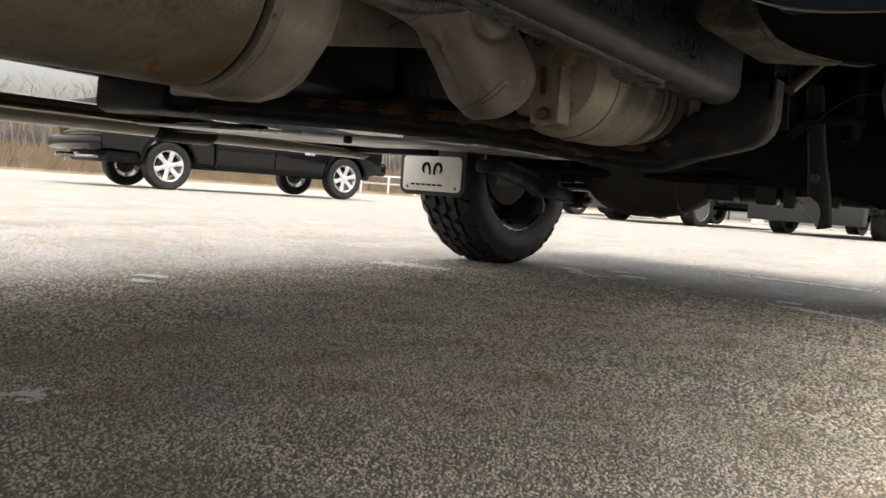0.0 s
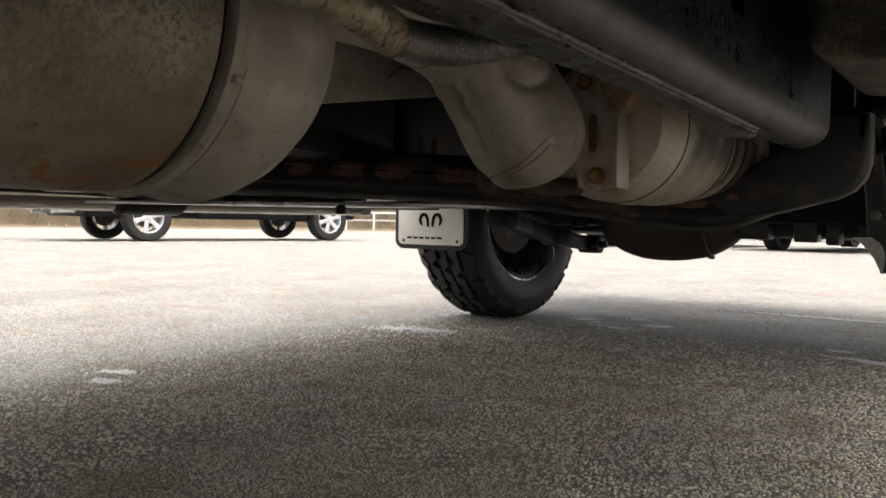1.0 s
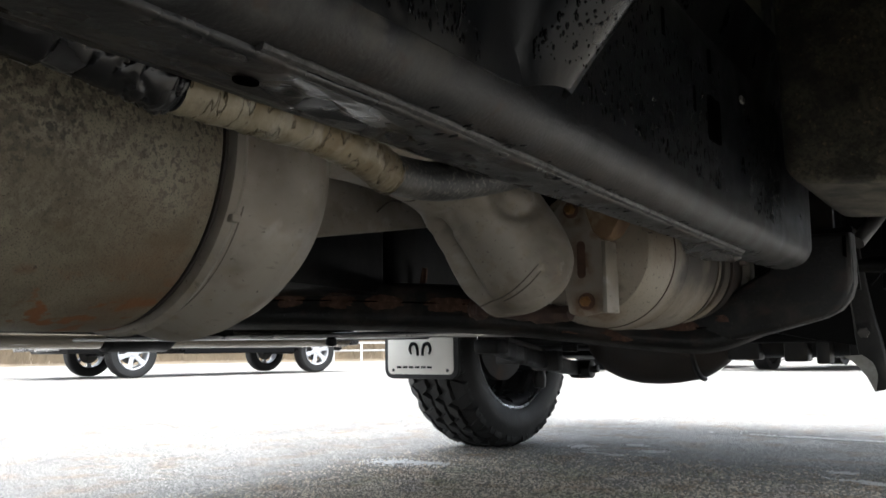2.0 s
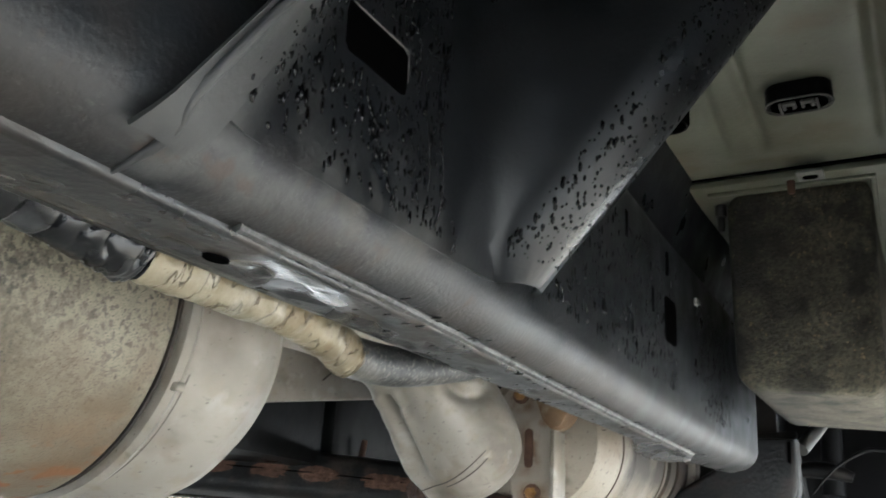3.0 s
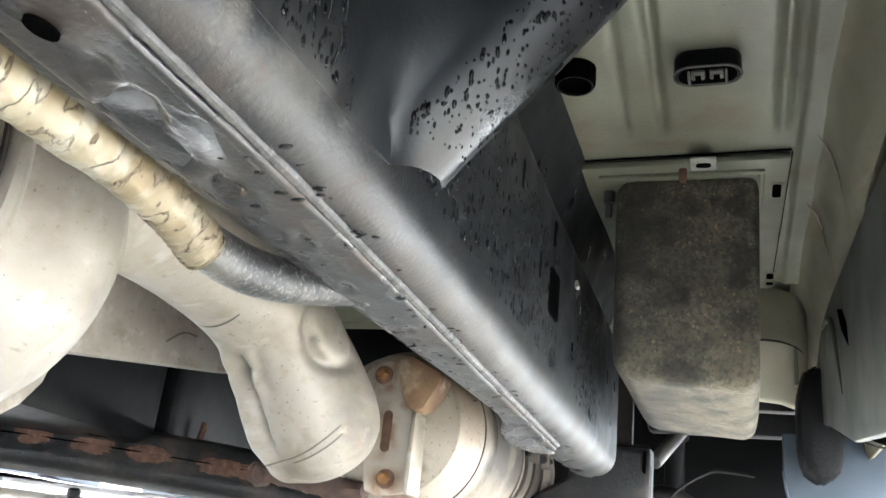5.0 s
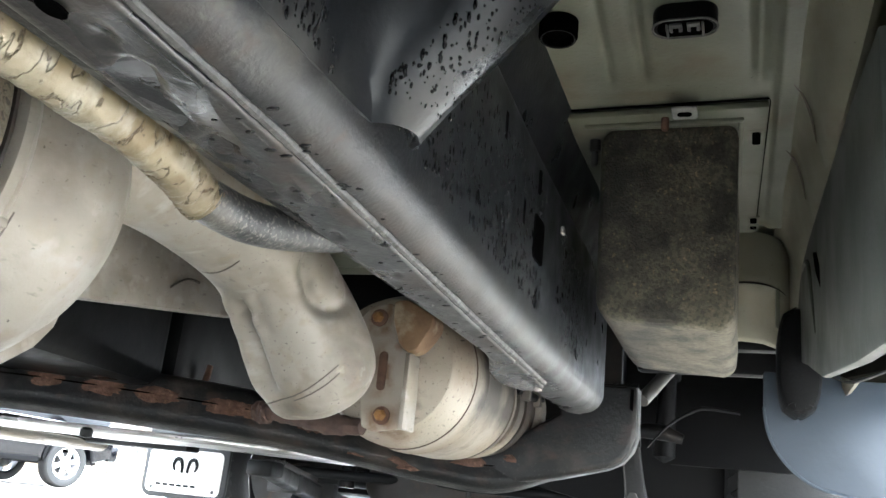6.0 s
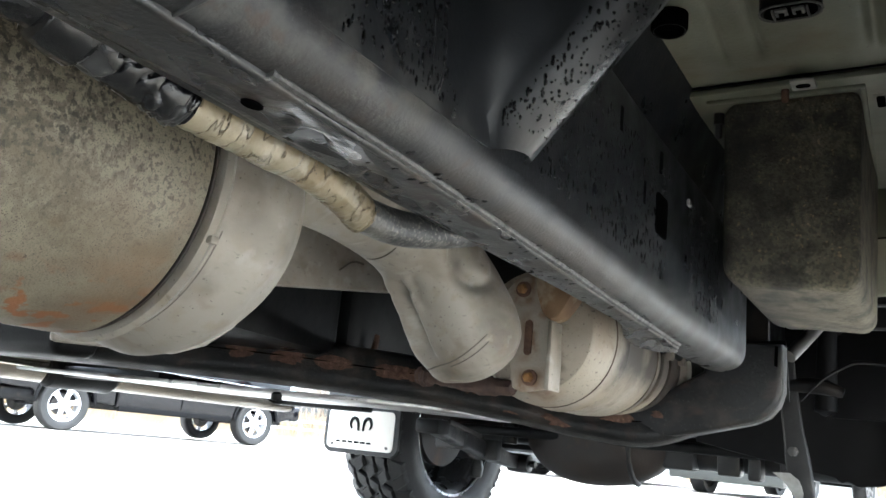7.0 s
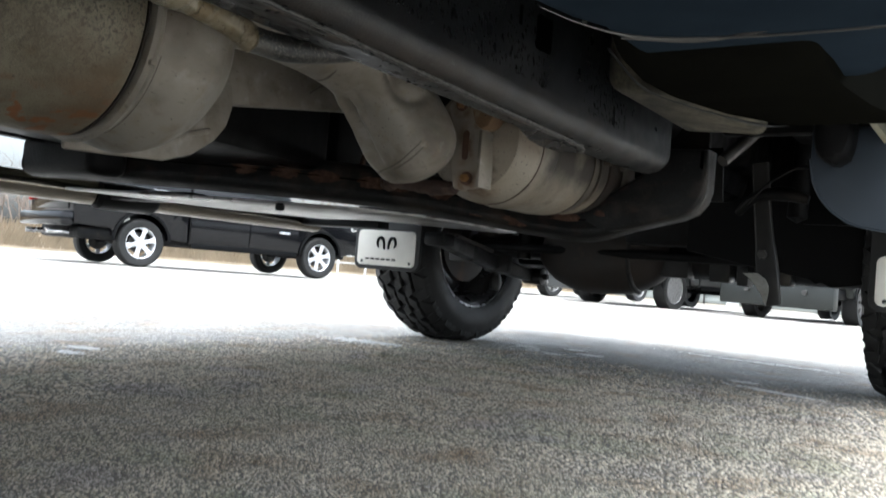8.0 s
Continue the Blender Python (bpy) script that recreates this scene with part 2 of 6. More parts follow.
layer(RAIL, (0.022, 0.0180, 0.0150), 16, 0.42, 0.60, limits=(("X", -0.458, -0.437), ("X", -0.402, -0.412), ("Z", 0.535, 0.52)), ragged=0.006, rough=0.5, full=0.8)
layer(RAIL, (0.02772, 0.02722, 0.02621), 26, 0.50, 0.62, stretch=(1, 0.5, 1), rough=0.42, full=0.8, limits=(("Z", 0.53, 0.515),), ragged=0.008)
layer(RAIL, (0.0504, 0.04939, 0.04536), 220, 0.64, 0.70, stretch=(1, 0.25, 1), rough=0.4, limits=(("Z", 0.52, 0.51),), full=0.8)
layer(RAIL, (0.01008, 0.01008, 0.01058), 42, 0.54, 0.74, stretch=(1, 0.6, 1), rough=0.2, limits=(("Z", 0.51, 0.502), ("X", -0.43, -0.445)), bump=-0.005, offset=3.0, detail=0, full=0.9)
layer(RAIL, (0.058, 0.057, 0.053), 26, 0.42, 0.56, limits=(("X", -0.420, -0.408), ("Y", 0.58, 0.53), ("Y", 0.335, 0.385), ("Z", 0.550, 0.522)), ragged=0.035, rough=0.6, full=0.9)
layer(RAIL, (0.075, 0.068, 0.055), 40, 0.50, 0.62, limits=(("X", -0.414, -0.408), ("Y", 0.56, 0.52), ("Y", 0.42, 0.45), ("Z", 0.54, 0.525)), ragged=0.02, rough=0.65, full=0.7, offset=6)
layer(RAIL, (0.032, 0.0245, 0.019), 16, 0.40, 0.62, limits=(("X", -0.450, -0.434), ("X", -0.406, -0.416), ("Z", 0.520, 0.506), ("Y", 1.0, 0.75), ("Y", 0.38, 0.42)), ragged=0.010, rough=0.55, full=0.9, offset=19)
layer(RAIL, (0.0432, 0.04104, 0.03744), 420, 0.60, 0.68, limits=(("Z", 0.535, 0.52),), full=0.6, bump=0.00008)
layer(RAIL, (0.026, 0.0185, 0.0140), 22, 0.54, 0.68, limits=(("Z", 0.515, 0.505),), full=0.6, rough=0.55, offset=7)
layer(RAIL, (0.014, 0.012, 0.011), 36, 0.50, 0.66, stretch=(1, 0.7, 1), full=0.75, rough=0.5, limits=(("Y", 0.80, 0.65),), ragged=0.06, offset=11)
layer(RAIL, (0.045, 0.026, 0.015), 70, 0.62, 0.70, full=0.5, rough=0.7, limits=(("Y", 0.72, 0.60), ("Z", 0.535, 0.52)), ragged=0.03, offset=13)
BRACKET = material("wet_bracket_black", (0.0066, 0.0074, 0.0085), (0.0046, 0.0051, 0.0060), 0.36, 0, 22, 0.8, 0.00020, 330, 0.12)
layer(BRACKET, (0.062, 0.061, 0.0565), 26, 0.40, 0.55, limits=(("Z", 0.550, 0.522), ("Y", 0.58, 0.53)), ragged=0.040, rough=0.6, full=0.9)
layer(BRACKET, (0.020, 0.020, 0.019), 60, 0.50, 0.66, limits=(("Z", 0.575, 0.53), ("Y", 0.56, 0.50)), ragged=0.06, rough=0.55, full=0.8, offset=4)
layer(BRACKET, (0.030, 0.021, 0.014), 30, 0.52, 0.68, limits=(("Z", 0.528, 0.518),), ragged=0.02, rough=0.6, full=0.7, offset=8)
layer(BRACKET, (0.037, 0.037, 0.035), 14, 0.20, 0.42, limits=(("W", 0.158, 0.140),), ragged=0.008, rough=0.55, full=0.9, offset=12)
layer(BRACKET, (0.014, 0.0145, 0.015), 26, 0.50, 0.66, limits=(("W", 0.158, 0.140),), ragged=0.008, rough=0.5, full=0.6, offset=15)
# mottled pale grey for the rim light painted on the crossmember's lower edge
PALE_RIM = material("pale_rim_light", (0.042, 0.042, 0.0405), (0.018, 0.018, 0.0176), 0.6, 0, 30, 0.9, 0.0004, 260, 0.1, (0.042, 0.042, 0.0406), 38, 0.58, 0.70)
layer(PALE_RIM, (0.010, 0.010, 0.0098), 24, 0.46, 0.64, full=0.7, rough=0.45)
layer(PALE_RIM, (0.055, 0.055, 0.052), 70, 0.56, 0.68, full=0.6, offset=4)
layer(RAIL, (0.009, 0.0092, 0.0096), 20, 0.48, 0.64, full=0.7, rough=0.4, limits=(("Y", 0.66, 0.58), ("Y", 0.30, 0.34), ("Z", 0.57, 0.54)), ragged=0.05, offset=17)
layer(EXHAUST, (0.05, 0.042, 0.033), 300, 0.68, 0.71, full=0.85)
layer(EXHAUST, (0.085, 0.07, 0.05), 13, 0.53, 0.74, stretch=(1, 0.6, 1), rough=0.62, full=0.8, offset=9)
layer(EXHAUST, (0.12, 0.08, 0.045), 30, 0.55, 0.72, stretch=(1, 0.8, 1), full=0.5, offset=2)
layer(EXHAUST, (0.05, 0.045, 0.035), 160, 0.64, 0.74, stretch=(1, 0.35, 1), full=0.5, offset=6)
layer(EXHAUST, (0.20, 0.16, 0.10), 60, 0.54, 0.70, full=0.4, offset=4)
layer(EXHAUST, (0.21, 0.182, 0.14), 14, 0.50, 0.68, stretch=(1, 0.4, 1), rough=0.55, full=0.7)
layer(EXHAUST, (0.35, 0.329, 0.294), 40, 0.58, 0.72, stretch=(0.3, 1, 1), rough=0.5, full=0.6, offset=5)
layer(MUFFLER, (0.20, 0.085, 0.025), 40, 0.50, 0.66, stretch=(1, 0.7, 1), full=0.55, rough=0.8, limits=(("Y", 0.50, 0.56), ("Z", 0.465, 0.43)), ragged=0.03, offset=4)
layer(MUFFLER, (0.075, 0.066, 0.05), 11, 0.36, 0.60, full=0.6, limits=(("Z", 0.50, 0.58), ("Y", 0.26, 0.44)), ragged=0.07, offset=2)
layer(MUFFLER, (0.018, 0.016, 0.013), 260, 0.53, 0.60, full=0.9, limits=(("Z", 0.44, 0.54),), ragged=0.08, offset=6)
layer(MUFFLER, (0.028, 0.024, 0.018), 24, 0.40, 0.62, full=0.7, limits=(("Z", 0.53, 0.60), ("Y", 0.30, 0.46)), ragged=0.06, offset=9)
layer(MUFFLER, (0.14, 0.075, 0.035), 48, 0.60, 0.70, full=0.5, rough=0.8, limits=(("Z", 0.47, 0.42),), ragged=0.03)
layer(MUFFLER, (0.020, 0.017, 0.012), 150, 0.46, 0.56, full=0.85, limits=(("Z", 0.42, 0.56), ("Y", 0.55, 0.46)), ragged=0.10, offset=12)
layer(MUFFLER, (0.30, 0.265, 0.195), 260, 0.60, 0.68, full=0.35, limits=(("Z", 0.42, 0.54), ("Y", 0.54, 0.46)), ragged=0.09, offset=15)
layer(MUFFLER, (0.24, 0.092, 0.028), 62, 0.55, 0.605, stretch=(1, 0.8, 1), full=0.85, rough=0.85, limits=(("Z", 0.432, 0.414), ("Y", 0.44, 0.48)), ragged=0.012, offset=21)
layer(MUFFLER, (0.10, 0.06, 0.03), 10, 0.5, 0.7, full=0.6, limits=(("Y", 0.45, 0.56),), ragged=0.05)
layer(WRAP, (0.120, 0.082, 0.030), 16, 0.48, 0.66, full=0.65, rough=0.55)
layer(WRAP, (0.055, 0.036, 0.015), 46, 0.982, 0.998, vein=True, stretch=(0.6, 1.7, 0.6), bump=-0.0016, rough=0.6, full=0.75, detail=4)
layer(WRAP, (0.085, 0.055, 0.022), 30, 0.42, 0.62, full=0.6, rough=0.6, limits=(("Y", 0.555, 0.595),), ragged=0.02, offset=5)
layer(WRAP, (0.33, 0.315, 0.265), 34, 0.52, 0.66, stretch=(0.9, 1.5, 0.9), bump=0.0012, rough=0.34, full=0.7, offset=2)
layer(WRAP, (0.04, 0.027, 0.014), 280, 0.66, 0.72, full=0.6, offset=7)
layer(FLOORPAN, (0.112, 0.0945, 0.0595), 12, 0.55, 0.72, full=0.6, rough=0.7)
layer(FLOORPAN, (0.035, 0.0315, 0.0245), 300, 0.68, 0.71, full=0.7)
layer(FLOORPAN, (0.11, 0.066, 0.03), 16, 0.52, 0.70, stretch=(0.5, 1, 1), full=0.5, rough=0.8, limits=(("Y", 0.93, 1.0), ("Y", 1.09, 1.05)), ragged=0.04, offset=3)
layer(FLOORPAN, (0.045, 0.042, 0.03), 5, 0.50, 0.68, full=0.5, offset=8)
layer(INSULATION, (0.06, 0.046, 0.027), 75, 0.42, 0.62, limits=(("X", -0.36, -0.33), ("X", -0.235, -0.27), ("Z", 0.60, 0.68)), ragged=0.03, full=0.6)
layer(INSULATION, (0.119, 0.091, 0.056), 230, 0.63, 0.72, full=0.8)
layer(INSULATION, (0.15, 0.125, 0.09), 150, 0.655, 0.70, full=0.8, offset=9)
layer(INSULATION, (0.018, 0.0165, 0.0125), 240, 0.46, 0.60, full=0.55, offset=14)
layer(INSULATION, (0.20, 0.155, 0.092), 190, 0.62, 0.68, full=0.9, limits=(("Z", 0.552, 0.570),), ragged=0.008, offset=17)
layer(INSULATION, (0.008, 0.0078, 0.007), 13, 0.50, 0.60, full=0.85, limits=(("X", -0.285, -0.345),), ragged=0.06, offset=23)
layer(INSULATION, (0.012, 0.011, 0.009), 7, 0.46, 0.62, full=0.5, stretch=(1, 0.5, 1), offset=3)
layer(INSULATION, (0.008, 0.0076, 0.007), 26, 0.50, 0.64, full=0.7)
layer(INSULATION, (0.13, 0.10, 0.060), 260, 0.62, 0.69, full=0.9, limits=(("Z", 0.556, 0.572), ("Z", 0.68, 0.62), ("X", -0.33, -0.27)), ragged=0.06, offset=5)

SCUFFED = material("scuffed_paint", (0.062, 0.060, 0.056), (0.020, 0.019, 0.018), 0.5, 0.1, 120, 0.95, 0.0010, 320)
WET_PLATE = material("wet_black_plate", (0.010, 0.0105, 0.011), (0.006, 0.0062, 0.0066), 0.30, 0, 22, 0.8, 0.0003, 300, 0.14, (0.022, 0.017, 0.014), 14.0, 0.52, 0.66)
layer(WET_PLATE, (0.012, 0.012, 0.0125), 26, 0.52, 0.74, stretch=(1, 0.45, 1), rough=0.12, bump=-0.0045, detail=0, full=0.9, limits=(("Y", 0.80, 0.70),), ragged=0.05)
layer(WET_PLATE, (0.014, 0.013, 0.0125), 60, 0.50, 0.72, stretch=(1, 0.5, 1), rough=0.2, bump=0.0004, detail=2, full=0.8, offset=5)
layer(WET_PLATE, (0.040, 0.038, 0.034), 200, 0.66, 0.72, stretch=(1, 0.3, 1), full=0.6, rough=0.5)
layer(WET_PLATE, (0.044, 0.031, 0.022), 22, 0.44, 0.62, full=0.75, rough=0.6, limits=(("X", -0.460, -0.436),), ragged=0.02, offset=9)
CROSS = material("dusty_black_crossmember", (0.0055, 0.0057, 0.0062), (0.0034, 0.0034, 0.0036), 0.42, 0, 16, 0.8, 0.0010, 180, 0.14, (0.026, 0.0215, 0.0175), 15.0, 0.48, 0.66)
layer(CROSS, (0.032, 0.020, 0.014), 40, 0.58, 0.70, stretch=(0.5, 1, 1), full=0.6, rough=0.7)
layer(CROSS, (0.03, 0.03, 0.029), 240, 0.62, 0.70, full=0.6)
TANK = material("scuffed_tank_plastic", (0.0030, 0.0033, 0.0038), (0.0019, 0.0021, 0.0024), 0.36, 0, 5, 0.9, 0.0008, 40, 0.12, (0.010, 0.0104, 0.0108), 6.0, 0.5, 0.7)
FENDER = material("faded_blue_panel", (0.050, 0.064, 0.084), (0.036, 0.047, 0.062), 0.42, 0, 6, 0.7, 0.0003, 120, 0.1)
# line colour of seams and cracks, also of the shade drawn in rocker creases
SEAM = material("seam_and_crease_shade", (0.10, 0.085, 0.07), None, 0.8, 0, 5, 0.3)
GROOVE = material("grimy_groove", (0.016, 0.012, 0.009), (0.030, 0.018, 0.011), 0.8, 0, 40, 0.8, 0.001, 200)
SOOT = material("sooty_steel", (0.112, 0.0945, 0.077), (0.0315, 0.028, 0.0252), 0.55, 0.2, 16, 0.9, 0.0003, 300)
CAT = material("heat_stained_steel", (0.27, 0.238, 0.19), (0.17, 0.138, 0.10), 0.55, 0.1, 9, 0.9, 0.0004, 300, 0.1, (0.11, 0.085, 0.06), 24.0, 0.56, 0.72)
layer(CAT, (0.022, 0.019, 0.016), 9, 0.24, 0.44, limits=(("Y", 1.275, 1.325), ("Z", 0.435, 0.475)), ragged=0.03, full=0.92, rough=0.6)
layer(CAT, (0.05, 0.04, 0.03), 260, 0.62, 0.70, full=0.8)
layer(CAT, (0.133, 0.0665, 0.028), 12, 0.5, 0.68, limits=(("Y", 1.29, 1.25),), ragged=0.03, full=0.6, rough=0.7)
SILL = material("dusty_sill_paint", (0.098, 0.106, 0.094), (0.060, 0.066, 0.060), 0.45, 0, 9, 0.8, 0.0004, 150, 0.12, (0.084, 0.084, 0.077), 10, 0.55, 0.7)
WELD = material("rusty_weld_scale", (0.060, 0.026, 0.013), (0.026, 0.0125, 0.008), 0.85, 0, 90, 0.9, 0.0015, 260, 0.1, (0.085, 0.045, 0.024), 140, 0.56, 0.66)
STEEL_DARK = material("scraped_steel", (0.084, 0.0805, 0.077), (0.035, 0.0336, 0.0315), 0.5, 0.5, 16, 0.8, 0.001, 200)
RUSTY_BLACK = material("rusty_black", (0.0182, 0.0154, 0.0133), (0.035, 0.0238, 0.0168), 0.65, 0, 7, 0.9, 0.0008, 120, 0.1, (0.063, 0.0336, 0.0182), 11, 0.6, 0.75)
AXLE = material("dusty_axle_black", (0.010, 0.0095, 0.009), (0.006, 0.006, 0.006), 0.5, 0, 14, 0.8, 0.001, 120, 0.15, (0.034, 0.026, 0.019), 10, 0.54, 0.7)
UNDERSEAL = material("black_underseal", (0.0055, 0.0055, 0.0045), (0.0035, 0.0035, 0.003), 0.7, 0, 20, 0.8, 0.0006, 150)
STEP = material("blue_step_paint", (0.0175, 0.0255, 0.036), (0.011, 0.0165, 0.024), 0.6, 0, 14, 0.8, 0.0003, 200)
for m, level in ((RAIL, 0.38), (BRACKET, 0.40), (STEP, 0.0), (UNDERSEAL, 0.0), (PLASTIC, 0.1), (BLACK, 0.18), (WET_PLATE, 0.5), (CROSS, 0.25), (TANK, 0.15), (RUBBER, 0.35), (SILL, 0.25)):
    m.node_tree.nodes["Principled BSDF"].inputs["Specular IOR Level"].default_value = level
RIM = material("wet_wheel_steel", (0.16, 0.16, 0.165), (0.07, 0.07, 0.072), 0.25, 0.75, 14, 0.8, 0.0004, 120, 0.1)
ROCKER = material("dusty_rocker_primer", (0.205, 0.198, 0.146), (0.145, 0.140, 0.103), 0.45, 0, 7, 0.8, 0.0003, 220, 0.12, (0.15, 0.12, 0.075), 8.0, 0.52, 0.72)
layer(ROCKER, (0.06, 0.052, 0.036), 300, 0.68, 0.72, full=0.7)
HOLE = material("dark_opening", (0.0012, 0.0012, 0.0012), None, 0.9, 0, 5, 0.3)
HOLE.node_tree.nodes["Principled BSDF"].inputs["Specular IOR Level"].default_value = 0.0


# ---- mesh helpers ----
def part(name, bm, mat, parent=None, label="", sharp=38):
    """Links a bmesh as one mesh object, smooth but for its sharp edges, under a thing or a part."""
    bmesh.ops.recalc_face_normals(bm, faces=bm.faces)
    for f in bm.faces:
        f.smooth = True
    for e in bm.edges:
        if len(e.link_faces) == 2 and e.calc_face_angle(0) > radians(sharp):
            e.smooth = False
    me = bpy.data.meshes.new(name)
    bm.to_mesh(me)
    bm.free()
    me.materials.append(mat)
    ob = new(name, me)
    if parent:
        ob.parent = parent
    if label:
        ob["label"] = label
    return ob


def thing(name, label, category, group="", kind="", at=(0, 0, 0)):
    ob = new(name)
    ob.location = at
    ob.empty_display_size = 0.1
    return tagged(ob, label, category, group, kind)


def loft(rings, cap=True, closed=True, bm=None):
    bm = bm or bmesh.new()
    vs = [[bm.verts.new(p) for p in r] for r in rings]
    n = len(rings[0])
    for a, b in zip(vs, vs[1:]):
        for k in range(n if closed else n - 1):
            bm.faces.new((a[k], a[(k + 1) % n], b[(k + 1) % n], b[k]))
    if cap:
        bm.faces.new(vs[0][::-1])
        bm.faces.new(vs[-1])
    return bm


def smooth_path(points, steps=6):
    """Catmull-Rom through rows of numbers (places and whatever else goes with them)."""
    p = [np.array(q, float) for q in points]
    p = [2 * p[0] - p[1]] + p + [2 * p[-1] - p[-2]]
    out = []
    for a, b, c, d in zip(p, p[1:], p[2:], p[3:]):
        for k in range(steps):
            u = k / steps
            out.append(0.5 * (2 * b + (c - a) * u + (2 * a - 5 * b + 4 * c - d) * u * u + (3 * b - a - 3 * c + d) * u ** 3))
    return out + [p[-2]]


def sweep(points, section=None, n=20, steps=6, cap=True, up=(0, 0, 1), wobble=0.0, bm=None, shape=None):
    """A tube along rows of x, y, z, radius; or a section (rows of side, height) scaled by the radius."""
    rows = smooth_path(points, steps) if steps > 1 else [np.array(p, float) for p in points]
    rings = []
    for i, r in enumerate(rows):
        a, b = rows[max(i - 1, 0)], rows[min(i + 1, len(rows) - 1)]
        t = Vector(b[:3] - a[:3]).normalized()
        side = t.cross(Vector(up)).normalized()
        high = side.cross(t)
        if section is None:
            pts = []
            for k in range(n):
                w = 2 * math.pi * k / n
                q = r[3] * (shape(i / (len(rows) - 1), w) if shape else 1) * (1 + wobble * noise.noise(Vector((math.cos(w) * 1.5, math.sin(w) * 1.5, i * 0.7))))
                pts.append(Vector(r[:3]) + float(q) * (math.cos(w) * side + math.sin(w) * high))
        else:
            pts = [Vector(r[:3]) + float(r[3]) * (u * side + v * high) for u, v in section]
        rings.append(pts)
    return loft(rings, cap, bm=bm)


def ring_seam(centre, normal, radius, tube, n=56, a0=0, a1=360):
    """A thin closed bead round an axis."""
    t = Vector(normal).normalized()
    u = (Vector((1, 0, 0)) - t * t.x).normalized()
    v = t.cross(u)
    pts = []
    for k in range(n + 1):
        a = radians(a0 + (a1 - a0) * k / n)
        pts.append((*(Vector(centre) + radius * (math.cos(a) * u + math.sin(a) * v)), tube))
    return sweep(pts, n=6, steps=1, up=tuple(t))


def lathe(profile, centre, axis="Y", n=48, bm=None, cap=True):
    """Rows of (radius, along) turned round an axis through centre."""
    rings = []
    for r, a in profile:
        ring = []
        for k in range(n):
            w = 2 * math.pi * k / n
            c, s = r * math.cos(w), r * math.sin(w)
            ring.append(Vector(centre) + Vector({"Y": (c, a, s), "X": (a, c, s), "Z": (c, s, a)}[axis]))
        rings.append(ring)
    return loft(rings, cap, bm=bm)


def box(lo, hi, bevel=0.0, seg=2, bm=None, turn=None):
    bm2 = bmesh.new()
    bmesh.ops.create_cube(bm2, size=1)
    lo, hi = Vector(lo), Vector(hi)
    for v in bm2.verts:
        v.co = Vector((lo[k] + (v.co[k] + 0.5) * (hi[k] - lo[k]) for k in range(3)))
    if bevel:
        bmesh.ops.bevel(bm2, geom=bm2.edges[:], offset=bevel, segments=seg, profile=0.5, affect="EDGES")
    if turn:
        bmesh.ops.transform(bm2, matrix=turn, verts=bm2.verts)
    if bm is None:
        return bm2
    return merge(bm, bm2)


def merge(bm, other):
    me = bpy.data.meshes.new("tmp")
    other.to_mesh(me)
    other.free()
    bm.from_mesh(me)
    bpy.data.meshes.remove(me)
    return bm


def slab(outline, axis, a, b, bevel=0.0, rise=0.0):
    """A polygon (rows of two numbers, in the other two axes' order) drawn out from a to b along an axis."""
    def place(p, q):
        return {"X": (q, p[0], p[1]), "Y": (p[0], q, p[1]), "Z": (p[0], p[1], q)}[axis]
    bm = loft([[place(p, a) for p in outline], [place(p, b) for p in outline]])
    bmesh.ops.recalc_face_normals(bm, faces=bm.faces)
    if bevel:
        ed = [e for e in bm.edges if len(e.link_faces) == 2 and e.calc_face_angle(0) > radians(25)]
        bmesh.ops.bevel(bm, geom=ed, offset=bevel, segments=2, profile=0.5, affect="EDGES")
    for v in bm.verts:
        v.co.z += rise * (v.co.y - 1.2)
    return bm


def round_rect(w, h, r, n=5):
    out = []
    for cx, cy, a0 in ((w - r, h - r, 0), (-w + r, h - r, 90), (-w + r, -h + r, 180), (w - r, -h + r, 270)):
        for k in range(n + 1):
            a = radians(a0 + 90 * k / n)
            out.append((cx + r * math.cos(a), cy + r * math.sin(a)))
    return out


# ---- ground ----
def fall(x, y):
    d = max(0.0, math.hypot(x + 1, y - 2) - 5)
    return -0.0078 * d if d < 40 else -0.312 - 0.002 * min(d - 40, 100)


def build_ground():
    bm = bmesh.new()
    radii = [0.0, 1, 2, 3, 4, 5, 6, 8, 10, 13, 16, 20, 25, 32, 40, 45, 60, 90, 140, 300, 800, 2500]
    n, rows = 72, []
    for r in radii[1:]:
        row = []
        for k in range(n):
            a = 2 * math.pi * k / n
            x, y = -1 + r * math.cos(a), 2 + r * math.sin(a)
            row.append(bm.verts.new((x, y, fall(x, y))))
        rows.append(row)
    mid = bm.verts.new((-1, 2, 0))
    for k in range(n):
        bm.faces.new((mid, rows[0][k], rows[0][(k + 1) % n]))
    for a, b in zip(rows, rows[1:]):
        for k in range(n):
            bm.faces.new((a[k], b[k], b[(k + 1) % n], a[(k + 1) % n]))
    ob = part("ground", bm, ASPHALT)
    return tagged(ob, "worn grey-brown asphalt lot with pale stone chips", "ground", kind="structure")


build_ground()

# ---- the pickup under which the camera moves ----
truck = thing("pickup_truck", "dark blue four-wheel-drive pickup on all-terrain tyres, underside dusty and wet", "pickup truck", at=(-1.04, 1.2, 0))
truck.location = (0, 0, 0)
MID = -1.04


